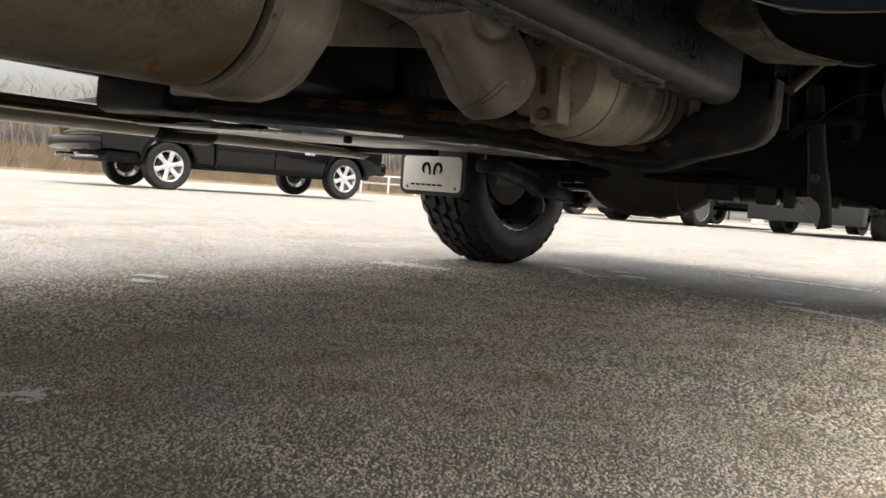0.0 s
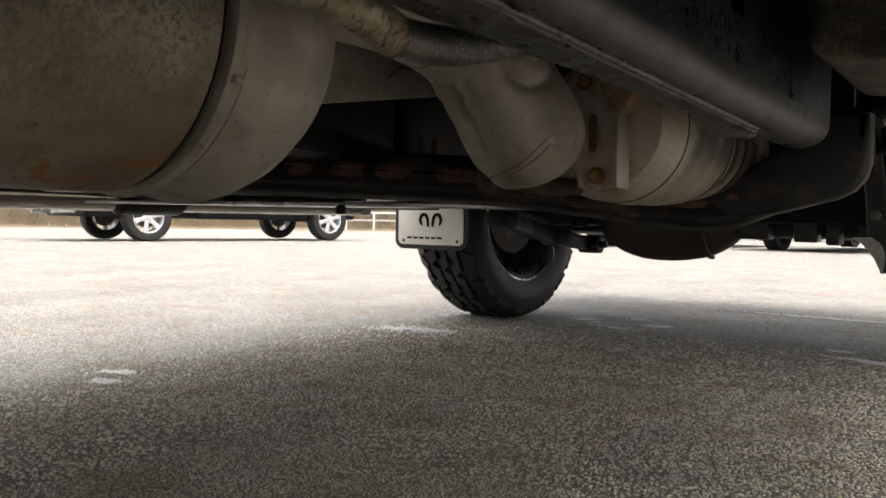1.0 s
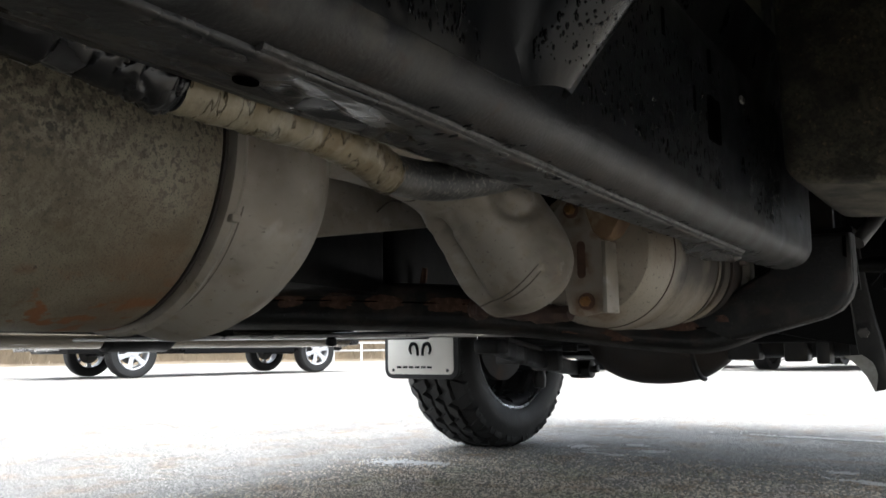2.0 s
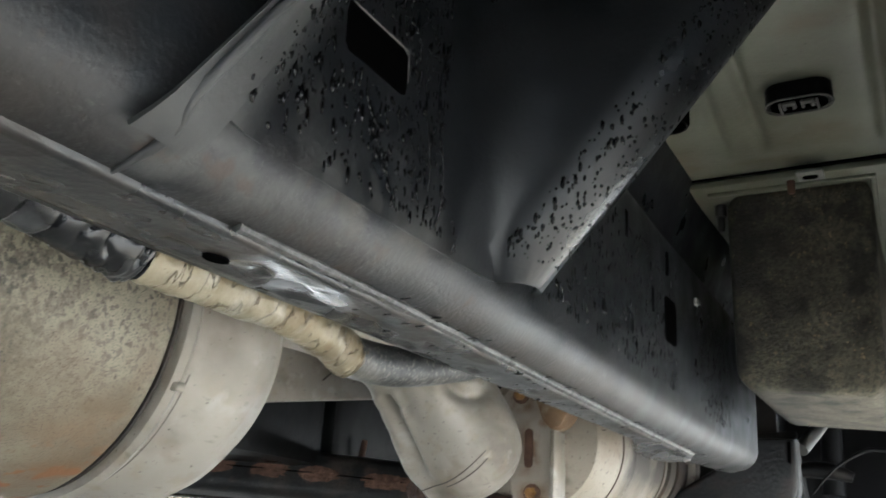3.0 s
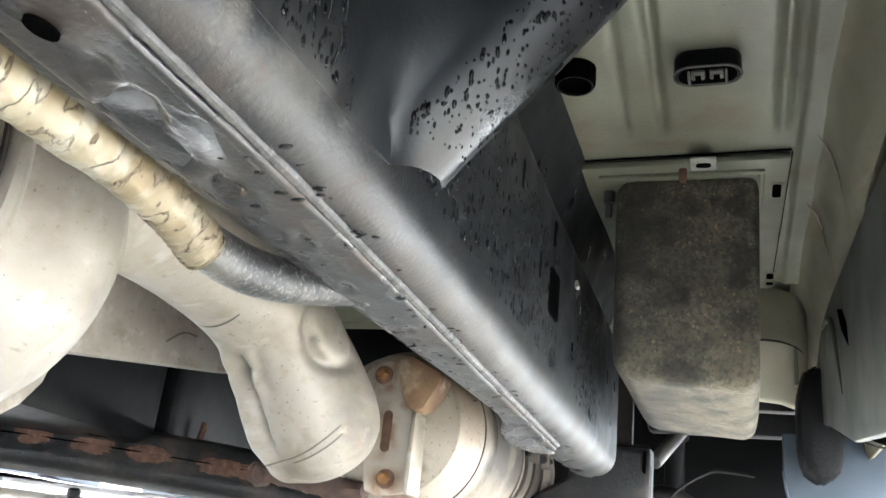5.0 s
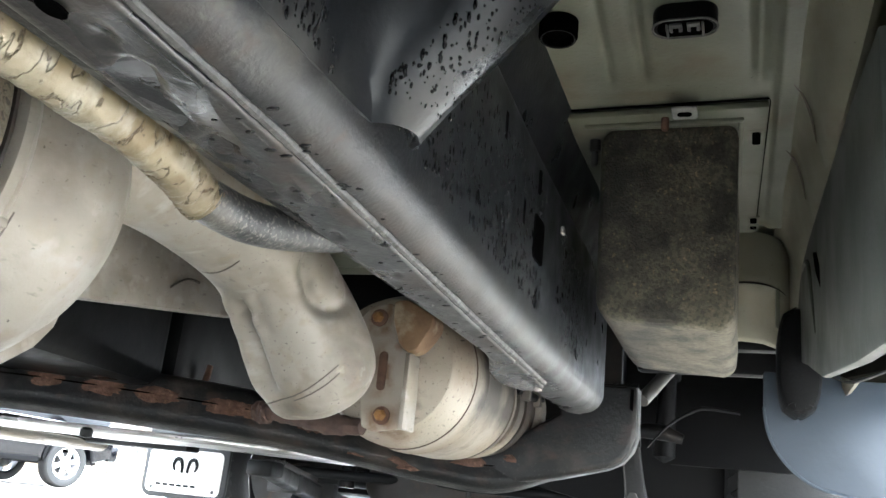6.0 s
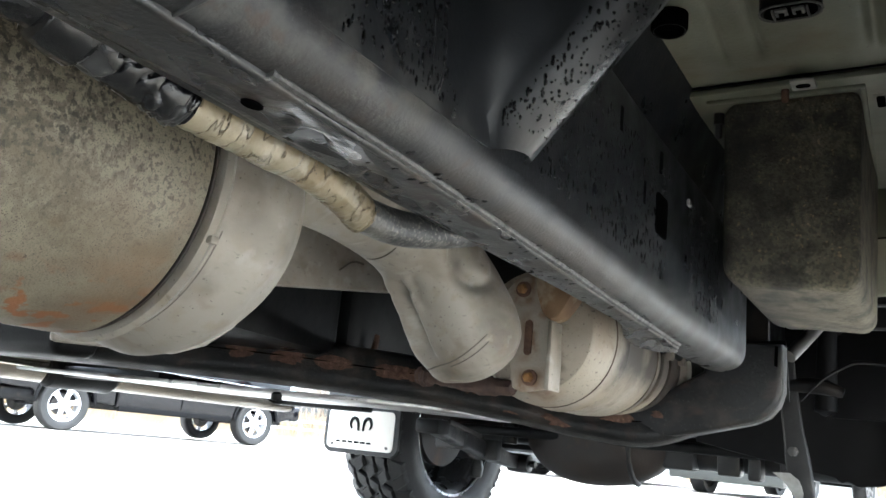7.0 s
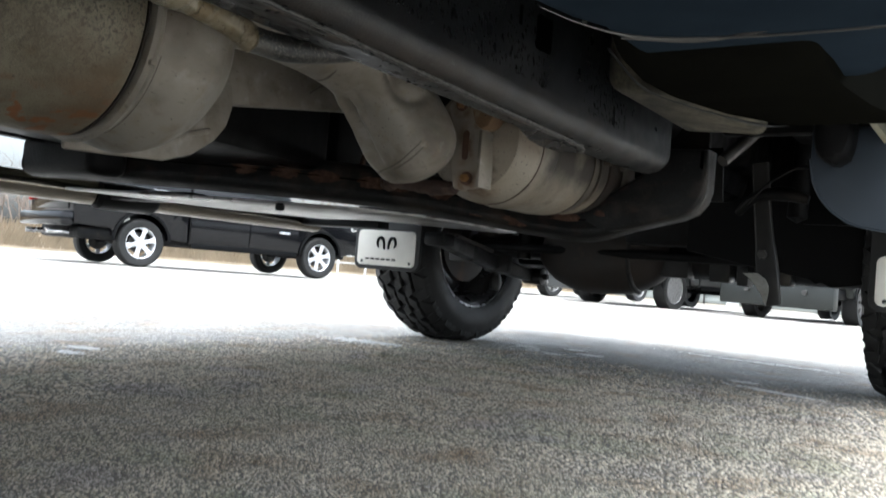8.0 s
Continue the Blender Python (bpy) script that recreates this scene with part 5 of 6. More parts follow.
def build_floor_fittings():
    # oval drain plug
    cx, cy = -0.2715, 0.915
    rr = round_rect(0.0275, 0.0150, 0.0149, 8)
    plug = part("drain_plug", slab([(cx + u, cy + v) for u, v in rr], "Z", 0.762, 0.779, 0.002), PLASTIC, truck, "black oval rubber drain plug")
    part("rim", sweep([(cx + u, cy + v, 0.7615, 0.0010) for u, v in rr + rr[:1]], n=8, steps=1), SCUFFED, plug)
    inner = round_rect(0.0235, 0.0115, 0.0114, 8)
    part("recess", slab([(cx + u, cy + v) for u, v in inner], "Z", 0.7608, 0.7630), HOLE, plug)
    for dx in (-0.0075, 0.0075):
        part("lug", box((cx + dx - 0.0055, cy - 0.0105, 0.7585), (cx + dx + 0.0055, cy + 0.002, 0.7612), 0.001), SCUFFED, plug)
        part("lug_slot", box((cx + dx - 0.0025, cy - 0.0055, 0.7575), (cx + dx + 0.0025, cy + 0.0005, 0.7600), 0.0005), HOLE, plug)
        part("clip", sweep([(cx + 2 * dx, cy - 0.010, 0.7612, 0.0009), (cx + 2 * dx, cy, 0.7600, 0.0012), (cx + 2 * dx, cy + 0.013, 0.7612, 0.0009)], n=8), SCUFFED, plug)
    frame_plate = part("cover_plate", slab([(-0.411, 1.090), (-0.198, 1.086), (-0.2075, 1.49), (-0.400, 1.49)], "Z", 0.7665, 0.7745, 0.002), FLOORPAN, truck, "pressed access cover")
    part("rib", box((-0.392, 1.106, 0.7625), (-0.222, 1.113, 0.7675), 0.002), FLOORPAN, frame_plate)
    part("rib", slab([(-0.228, 1.113), (-0.222, 1.113), (-0.229, 1.47), (-0.235, 1.47)], "Z", 0.7625, 0.7675, 0.002), FLOORPAN, frame_plate)
    part("edge_gap", sweep([(-0.404, 1.0887, 0.7760, 0.0011), (-0.198, 1.0847, 0.7760, 0.0011), (-0.1967, 1.088, 0.7745, 0.0007), (-0.2057, 1.48, 0.7745, 0.0006)], n=6, steps=1), HOLE, frame_plate)
    tab = part("latch_tab", box((-0.2945, 1.066, 0.7600), (-0.2685, 1.093, 0.7640), 0.003), LATCH, frame_plate, "bright slotted latch tab")
    part("tab_slot", slab([(-0.2815 + u, 1.079 + v) for u, v in round_rect(0.0075, 0.0045, 0.0044, 5)], "Z", 0.7590, 0.7602), HOLE, tab)
    part("stud", lathe([(0.0030, 0.752), (0.0042, 0.754), (0.0042, 0.768)], (-0.303, 1.100, 0), "Z", 10), RUST, frame_plate)
    part("stud", lathe([(0.0030, 0.735), (0.0042, 0.738), (0.0042, 0.752), (0.0065, 0.753), (0.0065, 0.768)], (-0.386, 1.150, 0), "Z", 10), STEEL_DARK, frame_plate)
    for y, h in ((1.160, 0.016), (1.435, 0.011), (1.465, 0.006)):
        part("slot", slab([(-0.2095 + u, y + v) for u, v in round_rect(0.0045, h, 0.003, 3)], "Z", 0.7655, 0.7668), HOLE, frame_plate)
        part("slot_rim", slab([(-0.2095 + u, y + v) for u, v in round_rect(0.0075, h + 0.005, 0.003, 3)], "Z", 0.7661, 0.7672), FLOORPAN, frame_plate)
    # felt-covered duct that hangs square below the floor
    rings = []
    for inset, y in ((0.016, 1.1225), (0.008, 1.1235), (0.003, 1.1260), (0.0005, 1.1310), (0.0, 1.140), (0.0, 1.24), (0.0, 1.34), (0.0, 1.415), (0.003, 1.432), (0.010, 1.441), (0.020, 1.444)):
        ring = []
        for cx, cz, r, a0 in ((-0.228, 0.772, 0.016, 0), (-0.376, 0.772, 0.022, 90), (-0.373, 0.543, 0.030, 180), (-0.230, 0.543, 0.017, 270)):
            sx, sz = (-1 if a0 in (0, 270) else 1), (-1 if a0 in (0, 90) else 1)
            for k in range(7):
                a = radians(a0 + 15 * k)
                q = max(r - inset, 0.004)
                x, z = cx + sx * r + q * math.cos(a), cz + sz * r + q * math.sin(a)
                z += 0.0035 * math.sin((x + 0.38) * 40) * (z < 0.6)
                x += 0.0020 * noise.noise(Vector((x * 20, y * 9, z * 18)))
                ring.append((x, y + 0.0015 * noise.noise(Vector((x * 25, 2.0, z * 25))), z))
        rings.append(ring)
    part("air_duct", loft(rings), INSULATION, truck, "brown felt-covered duct under the cab floor", sharp=60)
    # rubber mount beside the rail
    grommet = part("grommet", lathe([(0.006, 0.768), (0.012, 0.766), (0.0135, 0.760), (0.0165, 0.759), (0.018, 0.762), (0.018, 0.777)], (-0.383, 0.912, 0), "Z", 28), HOLE, truck, "black rubber floor grommet")
    part("lip", ring_seam((-0.383, 0.912, 0.7595), (0, 0, 1), 0.0155, 0.0008, n=28), PLASTIC, grommet)
    part("chip", box((-0.4135, 1.116, 0.642), (-0.4095, 1.127, 0.650), 0.0015), LATCH, rail)


build_floor_fittings()


def build_running_gear():
    ax = part("front_axle", sweep([(-1.80, 3.1, 0.41, 0.045), (-1.45, 3.1, 0.41, 0.048), (-1.2, 3.1, 0.405, 0.060), (-0.95, 3.09, 0.402, 0.066), (-0.60, 3.09, 0.402, 0.064), (-0.36, 3.09, 0.402, 0.066), (-0.28, 3.09, 0.402, 0.050)], n=24), AXLE, truck, "black solid front axle")
    bm = bmesh.new()
    bmesh.ops.create_uvsphere(bm, u_segments=56, v_segments=36, radius=1)
    for v in bm.verts:
        c = v.co.copy()
        k = (abs(c.x) ** 2.5 + abs(c.y) ** 2.5 + abs(c.z) ** 2.5) ** (-1 / 2.5)
        c *= k
        lump = 1 + 0.04 * noise.noise(c * 2.2)
        v.co = Vector((c.x * 0.250 * lump, c.y * 0.17 * lump, c.z * (0.155 if c.z < 0 else 0.13) * (1 - 0.10 * abs(c.x) ** 2) * lump)) + Vector((-1.185, 3.05, 0.405))
    diff = part("differential", bm, RUSTY_BLACK, ax, "dark rusty differential housing")
    for x, rz in ((-1.04, 0.148), (-1.27, 0.152)):
        rows = [(x, 3.05 - 0.150 * math.cos(radians(a)), 0.405 + rz * 0.93 * math.sin(radians(a)), 0.010) for a in range(-85, 61, 12)]
        part("casting_rib", sweep(rows, n=8, steps=2, up=(1, 0, 0)), AXLE, diff)
    for x, y, wd, z0, z1 in ((-0.90, 3.02, 0.05, 0.330, 0.42), (-0.74, 3.01, 0.035, 0.325, 0.45), (-0.66, 3.00, 0.02, 0.318, 0.40), (-0.55, 3.02, 0.04, 0.328, 0.45)):
        part("axle_bracket", box((x - wd, y - 0.03, z0), (x + wd, y + 0.05, z1), 0.008), AXLE, ax)
    # dark backing added to stop daylight between the arm and the differential
    part("gap_backing", box((-1.66, 3.20, 0.335), (-0.80, 3.27, 0.62), 0.03), BLACK, ax)
    # trailing arm of the far wheel, with its clamp, pad and bush
    arm = part("radius_arm", sweep([(-1.36, 2.20, 0.384, 0.026), (-1.42, 2.40, 0.366, 0.028), (-1.47, 2.62, 0.345, 0.030), (-1.50, 2.86, 0.318, 0.031), (-1.515, 3.05, 0.300, 0.028)], round_rect(0.75, 0.85, 0.3, 3), steps=5), AXLE, truck, "dark dusty trailing arm")
    part("arm_pad", sweep([(-1.40, 2.30, 0.402, 0.020), (-1.48, 2.66, 0.372, 0.020)], round_rect(1.5, 0.35, 0.2, 3), steps=1), RUSTY_BLACK, arm)
    part("arm_end", box((-1.40, 2.16, 0.362), (-1.325, 2.225, 0.402), 0.008), BLACK, arm)
    for y, z in ((2.50, 0.358), (2.74, 0.332)):
        part("arm_clamp", box((-1.52, y - 0.018, z - 0.032), (-1.42, y + 0.018, z + 0.034), 0.006), AXLE, arm)
    part("arm_bush", lathe([(0.014, -0.045), (0.032, -0.040), (0.034, 0.0), (0.032, 0.040), (0.014, 0.045)], (-1.50, 3.08, 0.296), "X", 24), AXLE, arm)
    part("bush_nut", lathe([(0.004, 0.045), (0.014, 0.046), (0.014, 0.062), (0.006, 0.064)], (-1.50, 3.08, 0.296), "X", 6), STEEL_DARK, arm)
    part("damper", sweep([(-1.50, 2.98, 0.36, 0.028), (-1.50, 2.99, 0.6, 0.028), (-1.50, 3.0, 0.62, 0.02), (-1.50, 3.02, 0.9, 0.018)], n=16, steps=1), BLACK, truck)
    knuckle = part("knuckle", sweep([(-1.66, 3.08, 0.30, 0.03), (-1.70, 3.08, 0.36, 0.05), (-1.72, 3.08, 0.44, 0.055), (-1.70, 3.08, 0.54, 0.03)], n=16), RUSTY_BLACK, truck, "rusty steering knuckle")
    part("ball_joint", lathe([(0.010, 0.225), (0.022, 0.23), (0.026, 0.26), (0.018, 0.29)], (-1.66, 3.05, 0), "Z", 16), AXLE, knuckle)
    part("tie_rod", sweep([(-1.75, 2.90, 0.40, 0.017), (-0.35, 2.90, 0.40, 0.017)], n=12, steps=1), BLACK, truck)
    # near-side hanger of the arm: a bent plate with a torn lower end
    hg = part("arm_hanger", sweep([(-0.508, 2.50, 0.66, 0.024), (-0.496, 2.50, 0.56, 0.024), (-0.484, 2.50, 0.46, 0.027), (-0.474, 2.50, 0.39, 0.032), (-0.464, 2.50, 0.33, 0.032), (-0.450, 2.51, 0.268, 0.022)], round_rect(0.9, 0.35, 0.2, 3), steps=5, up=(0, -1, 0)), AXLE, truck, "scraped steel arm hanger")
    part("hanger_edge", sweep([(-0.5275, 2.492, 0.655, 0.002), (-0.506, 2.492, 0.46, 0.0025), (-0.492, 2.492, 0.37, 0.003)], n=8), STEEL_DARK, hg)
    part("hanger_bolt", lathe([(0.006, 2.468), (0.013, 2.470), (0.013, 2.490)], (-0.482, 0, 0.405), n=6), STEEL_DARK, hg)
    part("near_damper", sweep([(-0.415, 2.56, 0.272, 0.020), (-0.415, 2.56, 0.285, 0.038), (-0.415, 2.56, 0.50, 0.040), (-0.415, 2.56, 0.515, 0.028), (-0.41, 2.57, 0.80, 0.022)], n=24, steps=1), PLASTIC, truck, "black damper body")
    # added sheet that blocks daylight and stands in for dark axle-end parts
    part("dark_backing", slab([(-0.80, 0.42), (-0.62, 0.385), (-0.53, 0.372), (-0.47, 0.360), (-0.42, 0.352), (-0.40, 0.338), (-0.385, 0.345), (-0.36, 0.332), (-0.31, 0.338), (-0.26, 0.35), (-0.26, 1.1), (-0.80, 1.1)], "Y", 2.80, 2.82, 0.004), PLASTIC, truck, "ragged black backing sheet behind the near arm hanger")
    bm = slab([(-0.530, 0.350), (-0.488, 0.352), (-0.468, 0.335), (-0.456, 0.305), (-0.462, 0.264), (-0.476, 0.290), (-0.492, 0.318), (-0.512, 0.336)], "Y", 2.475, 2.481, 0)
    bmesh.ops.subdivide_edges(bm, edges=bm.edges[:], cuts=2)
    for v in bm.verts:
        v.co.y += 0.03 * noise.noise(v.co * 40)
    part("torn_guard", bm, LATCH, hg, "torn bright metal guard")
    # filler box added to close a bright gap beside the differential
    part("gap_filler", box((-1.02, 2.80, 0.43), (-0.78, 2.86, 0.72), 0.02), BLACK, truck)
    part("steering_link", sweep([(-0.56, 2.5, 0.52, 0.012), (-0.50, 2.45, 0.56, 0.014), (-0.42, 2.42, 0.565, 0.020), (-0.36, 2.42, 0.55, 0.012)], n=12), BLACK, truck)


build_running_gear()


def tread_tyre(bm_body, bm_tread, r, half, rim):
    """A tyre round the X axis at the origin: carcass with rounded shoulders, and tread blocks in five ribs."""
    prof = [(rim, -half * 0.78), (rim + 0.02, -half * 0.95), (rim + 0.07, -half * 1.04), (r - 0.07, -half * 1.02), (r - 0.03, -half * 0.92), (r - 0.017, -half * 0.75), (r - 0.017, 0),
            (r - 0.017, half * 0.75), (r - 0.03, half * 0.92), (r - 0.07, half * 1.02), (rim + 0.07, half * 1.04), (rim + 0.02, half * 0.95), (rim, half * 0.78), (rim - 0.012, half * 0.5), (rim - 0.012, -half * 0.5), (rim, -half * 0.78)]
    rings = []
    for rr, a in prof:
        rings.append([Vector((a, rr * math.cos(2 * math.pi * k / 96), rr * math.sin(2 * math.pi * k / 96))) for k in range(96)])
    loft(rings, cap=False, bm=bm_body)
    rng = random.Random(11)
    count = 42
    for row, (x0, x1, drop) in enumerate(((-0.98, -0.60, 0.012), (-0.54, -0.20, 0.001), (-0.16, 0.16, 0.0), (0.20, 0.54, 0.001), (0.60, 0.98, 0.012))):
        for k in range(count):
            a0 = 2 * math.pi * (k + 0.37 * row) / count
            da = 2 * math.pi / count * 0.39
            skew = 0.035 * (1 if k % 2 else -1)
            vs = []
            for rr, grow in ((r - 0.022, 1.0), (r - 0.004, 1.0), (r, 0.9)):
                xm, hw = half * (x0 + x1) / 2, half * (x1 - x0) / 2 * grow
                ring = []
                for sx, sa in ((-1, -1), (1, -1), (1.0, 0.1), (0.75, 1), (-1, 1), (-0.8, 0.1)):
                    a = a0 + da * sa * grow + skew * sx
                    edge = drop * (1 if abs(xm + sx * hw) > half * 0.75 else 0.25)
                    q = rr - edge - (0.010 if abs(xm + sx * hw) > half * 0.9 else 0)
                    ring.append(bm_tread.verts.new((xm + sx * hw, q * math.cos(a), q * math.sin(a))))
                vs.append(ring)
            for p, q in zip(vs, vs[1:]):
                for i in range(6):
                    bm_tread.faces.new((p[i], p[(i + 1) % 6], q[(i + 1) % 6], q[i]))
            bm_tread.faces.new(vs[-1])


def build_hero_wheels():
    r, half, rim = 0.42, 0.130, 0.258
    b1, b2 = bmesh.new(), bmesh.new()
    tread_tyre(b1, b2, r, half, rim)
    tyre0 = part("tyre", b1, RUBBER, None, "black all-terrain tyre")
    tread0 = part("tread", b2, RUBBER, None)
    rimp = [(rim + 0.012, -half * 0.80), (rim + 0.016, -half * 0.86), (rim, -half * 0.80), (rim - 0.02, -half * 0.6), (rim - 0.03, 0), (rim - 0.03, half * 0.5), (0.12, half * 0.55), (0.05, half * 0.7), (0.03, half * 0.7)]
    rim0 = part("rim", lathe(rimp, (0, 0, 0), "X", 64, cap=False), RIM, None, "dark wheel with a wet bright inner lip")
    lip0 = part("rim_lip", lathe([(rim + 0.012, -half * 0.86), (rim + 0.018, -half * 0.90), (rim + 0.012, -half * 0.93), (rim + 0.006, -half * 0.90)], (0, 0, 0), "X", 64, cap=False), CHROME, None, "wet bright rim lip")
    drum0 = part("brake_disc", lathe([(0.02, -0.10), (0.06, -0.10), (0.065, -0.06), (0.165, -0.055), (0.165, -0.03), (0.06, -0.025), (0.05, 0.02)], (0, 0, 0), "X", 40), RUSTY_BLACK, None)
    for x, y, turn in ((-1.897, 3.1, 177), (-0.118, 3.1, -3), (-1.925, -0.7, 180), (-0.118, -0.7, 0)):
        w = new("wheel")
        w.parent = truck
        w.matrix_local = pose(x, y, r - 0.004, 0, 0, turn)
        for src in (tyre0, tread0, rim0, lip0, drum0):
            o = src.copy()
            scene.collection.objects.link(o)
            o.parent = w
    for src in (tyre0, tread0, rim0, lip0, drum0):
        bpy.data.objects.remove(src)


build_hero_wheels()


def build_flaps():
    for s in (0, 1):
        x0 = -2.065 if not s else -0.235
        w = 0.315
        fl = part("mud_flap", slab([(x0 + w / 2 + u, 0.432 + v) for u, v in round_rect(w / 2, 0.160, 0.035, 6)], "Y", 2.63, 2.645, 0.004), FLAP_RUBBER, truck, "black rubber mud flap with a pale metal plate")
        pl = part("plate", slab([(x0 + w / 2 + u, 0.356 + v) for u, v in round_rect(w / 2 - 0.018, 0.068, 0.020, 5)], "Y", 2.626, 2.630, 0.001), FLAP, fl, "pale metal plate")
        for u in (-0.115, 0.115):
            part("rivet", lathe([(0.002, 2.6235), (0.005, 2.624), (0.006, 2.6262)], (x0 + w / 2 + u, 0, 0.302), n=10), STEEL_DARK, pl)
        if s:
            continue
        # emblem: two mirrored curls, and a row of marks
        for m in (-1, 1):
            part("emblem", sweep([(x0 + 0.16 + m * 0.010, 2.624, 0.352, 0.004), (x0 + 0.16 + m * 0.012, 2.624, 0.375, 0.005), (x0 + 0.16 + m * 0.020, 2.624, 0.392, 0.006), (x0 + 0.16 + m * 0.036, 2.624, 0.393, 0.006), (x0 + 0.16 + m * 0.044, 2.624, 0.375, 0.005), (x0 + 0.16 + m * 0.038, 2.624, 0.358, 0.003)], n=8, steps=5, up=(0, 1, 0)), BLACK, fl)
        for k in range(6):
            part("mark", box((x0 + 0.06 + k * 0.026, 2.6235, 0.309), (x0 + 0.078 + k * 0.026, 2.626, 0.316), 0), BLACK, fl)
    # step bars
    for s in (1,):
        x = -1.95
        bar = part("step_bar", sweep([(x, -0.05, 0.423, 0.034), (x, 1.25, 0.421, 0.034), (x, 2.16, 0.4185, 0.032), (x, 2.262, 0.418, 0.032), (x, 2.270, 0.418, 0.026)], n=28, steps=4), BRONZE, truck, "bronze-tinted tubular step bar")
        part("step_pad", sweep([(x + 0.01, 1.395, 0.416, 0.030), (x + 0.01, 1.405, 0.416, 0.0385), (x + 0.01, 1.57, 0.416, 0.0385), (x + 0.01, 1.585, 0.416, 0.030)], n=24, steps=1), BLACK, bar, "black step pad sleeve")
        for y in (0.4, 1.45, 2.20):
            part("bar_bracket", box((x + 0.015, y - 0.03, 0.405), (x + 0.36, y + 0.03, 0.43), 0.005), BLACK, truck)


build_flaps()


def build_near_step():
    prof = round_rect(1, 1, 0.45, 8)
    outline = [(-0.112, -0.49), (-0.113, 0.30), (-0.1135, 0.37), (-0.113, 0.41), (-0.110, 0.44), (-0.103, 0.473), (-0.092, 0.498), (-0.075, 0.515), (-0.045, 0.524), (0.0, 0.530), (0.042, 0.532), (0.080, 0.533), (0.093, 0.52), (0.095, -0.49)]
    bar = part("step_bar", slab(outline, "Z", 0.428, 0.470, 0.006), STEP, truck, "dark blue moulded side step")
    part("step_end", slab([(-0.040 + 0.080 * u, 0.46 + 0.25 * v) for u, v in prof], "Z", 0.447, 0.468, 0.006), STEP, bar)
    part("drain_hole", lathe([(0.002, 0.4275), (0.011, 0.4274), (0.013, 0.4276), (0.013, 0.4283)], (-0.076, 0.353, 0), "Z", 20), HOLE, bar)
    part("step_lip", sweep([(-0.109, 0.447, 0.4285, 0.0004), (-0.102, 0.474, 0.428, 0.0006), (-0.091, 0.4985, 0.428, 0.0009), (-0.075, 0.5155, 0.428, 0.0011), (-0.045, 0.5245, 0.4278, 0.0009), (0.0, 0.5305, 0.428, 0.0007), (0.041, 0.5325, 0.4285, 0.0007), (0.079, 0.5335, 0.4285, 0.0006)], n=8), STEEL_DARK, bar)
    part("step_seam", sweep([(-0.098, 0.528, 0.4335, 0.0008), (-0.06, 0.545, 0.433, 0.0010), (-0.03, 0.543, 0.434, 0.0010), (0.0, 0.540, 0.436, 0.0012), (0.03, 0.542, 0.434, 0.0008), (0.07, 0.545, 0.435, 0.0008)], n=8, steps=4), STEEL_DARK, bar)
    part("step_arm", sweep([(-0.05, 0.3, 0.465, 0.018), (-0.06, 0.3, 0.60, 0.018), (-0.07, 0.3, 0.66, 0.018)], n=12), BLACK, bar)
    corner = [(-0.195, 0.578), (-0.195, 0.525), (-0.190, 0.492), (-0.180, 0.467), (-0.164, 0.445), (-0.144, 0.428), (-0.121, 0.416), (-0.087, 0.409), (-0.046, 0.405), (-0.004, 0.405), (-0.004, 0.578)]
    fender = part("fender_corner", slab(corner, "Y", 1.57, 1.585, 0.004), FENDER, truck, "pale blue lower fender corner panel")
    part("fender_rim", sweep([(x, 1.5695, z, 0.0020) for x, z in corner[1:-1]], n=8, steps=3, up=(0, 1, 0)), FENDER, fender)


build_near_step()

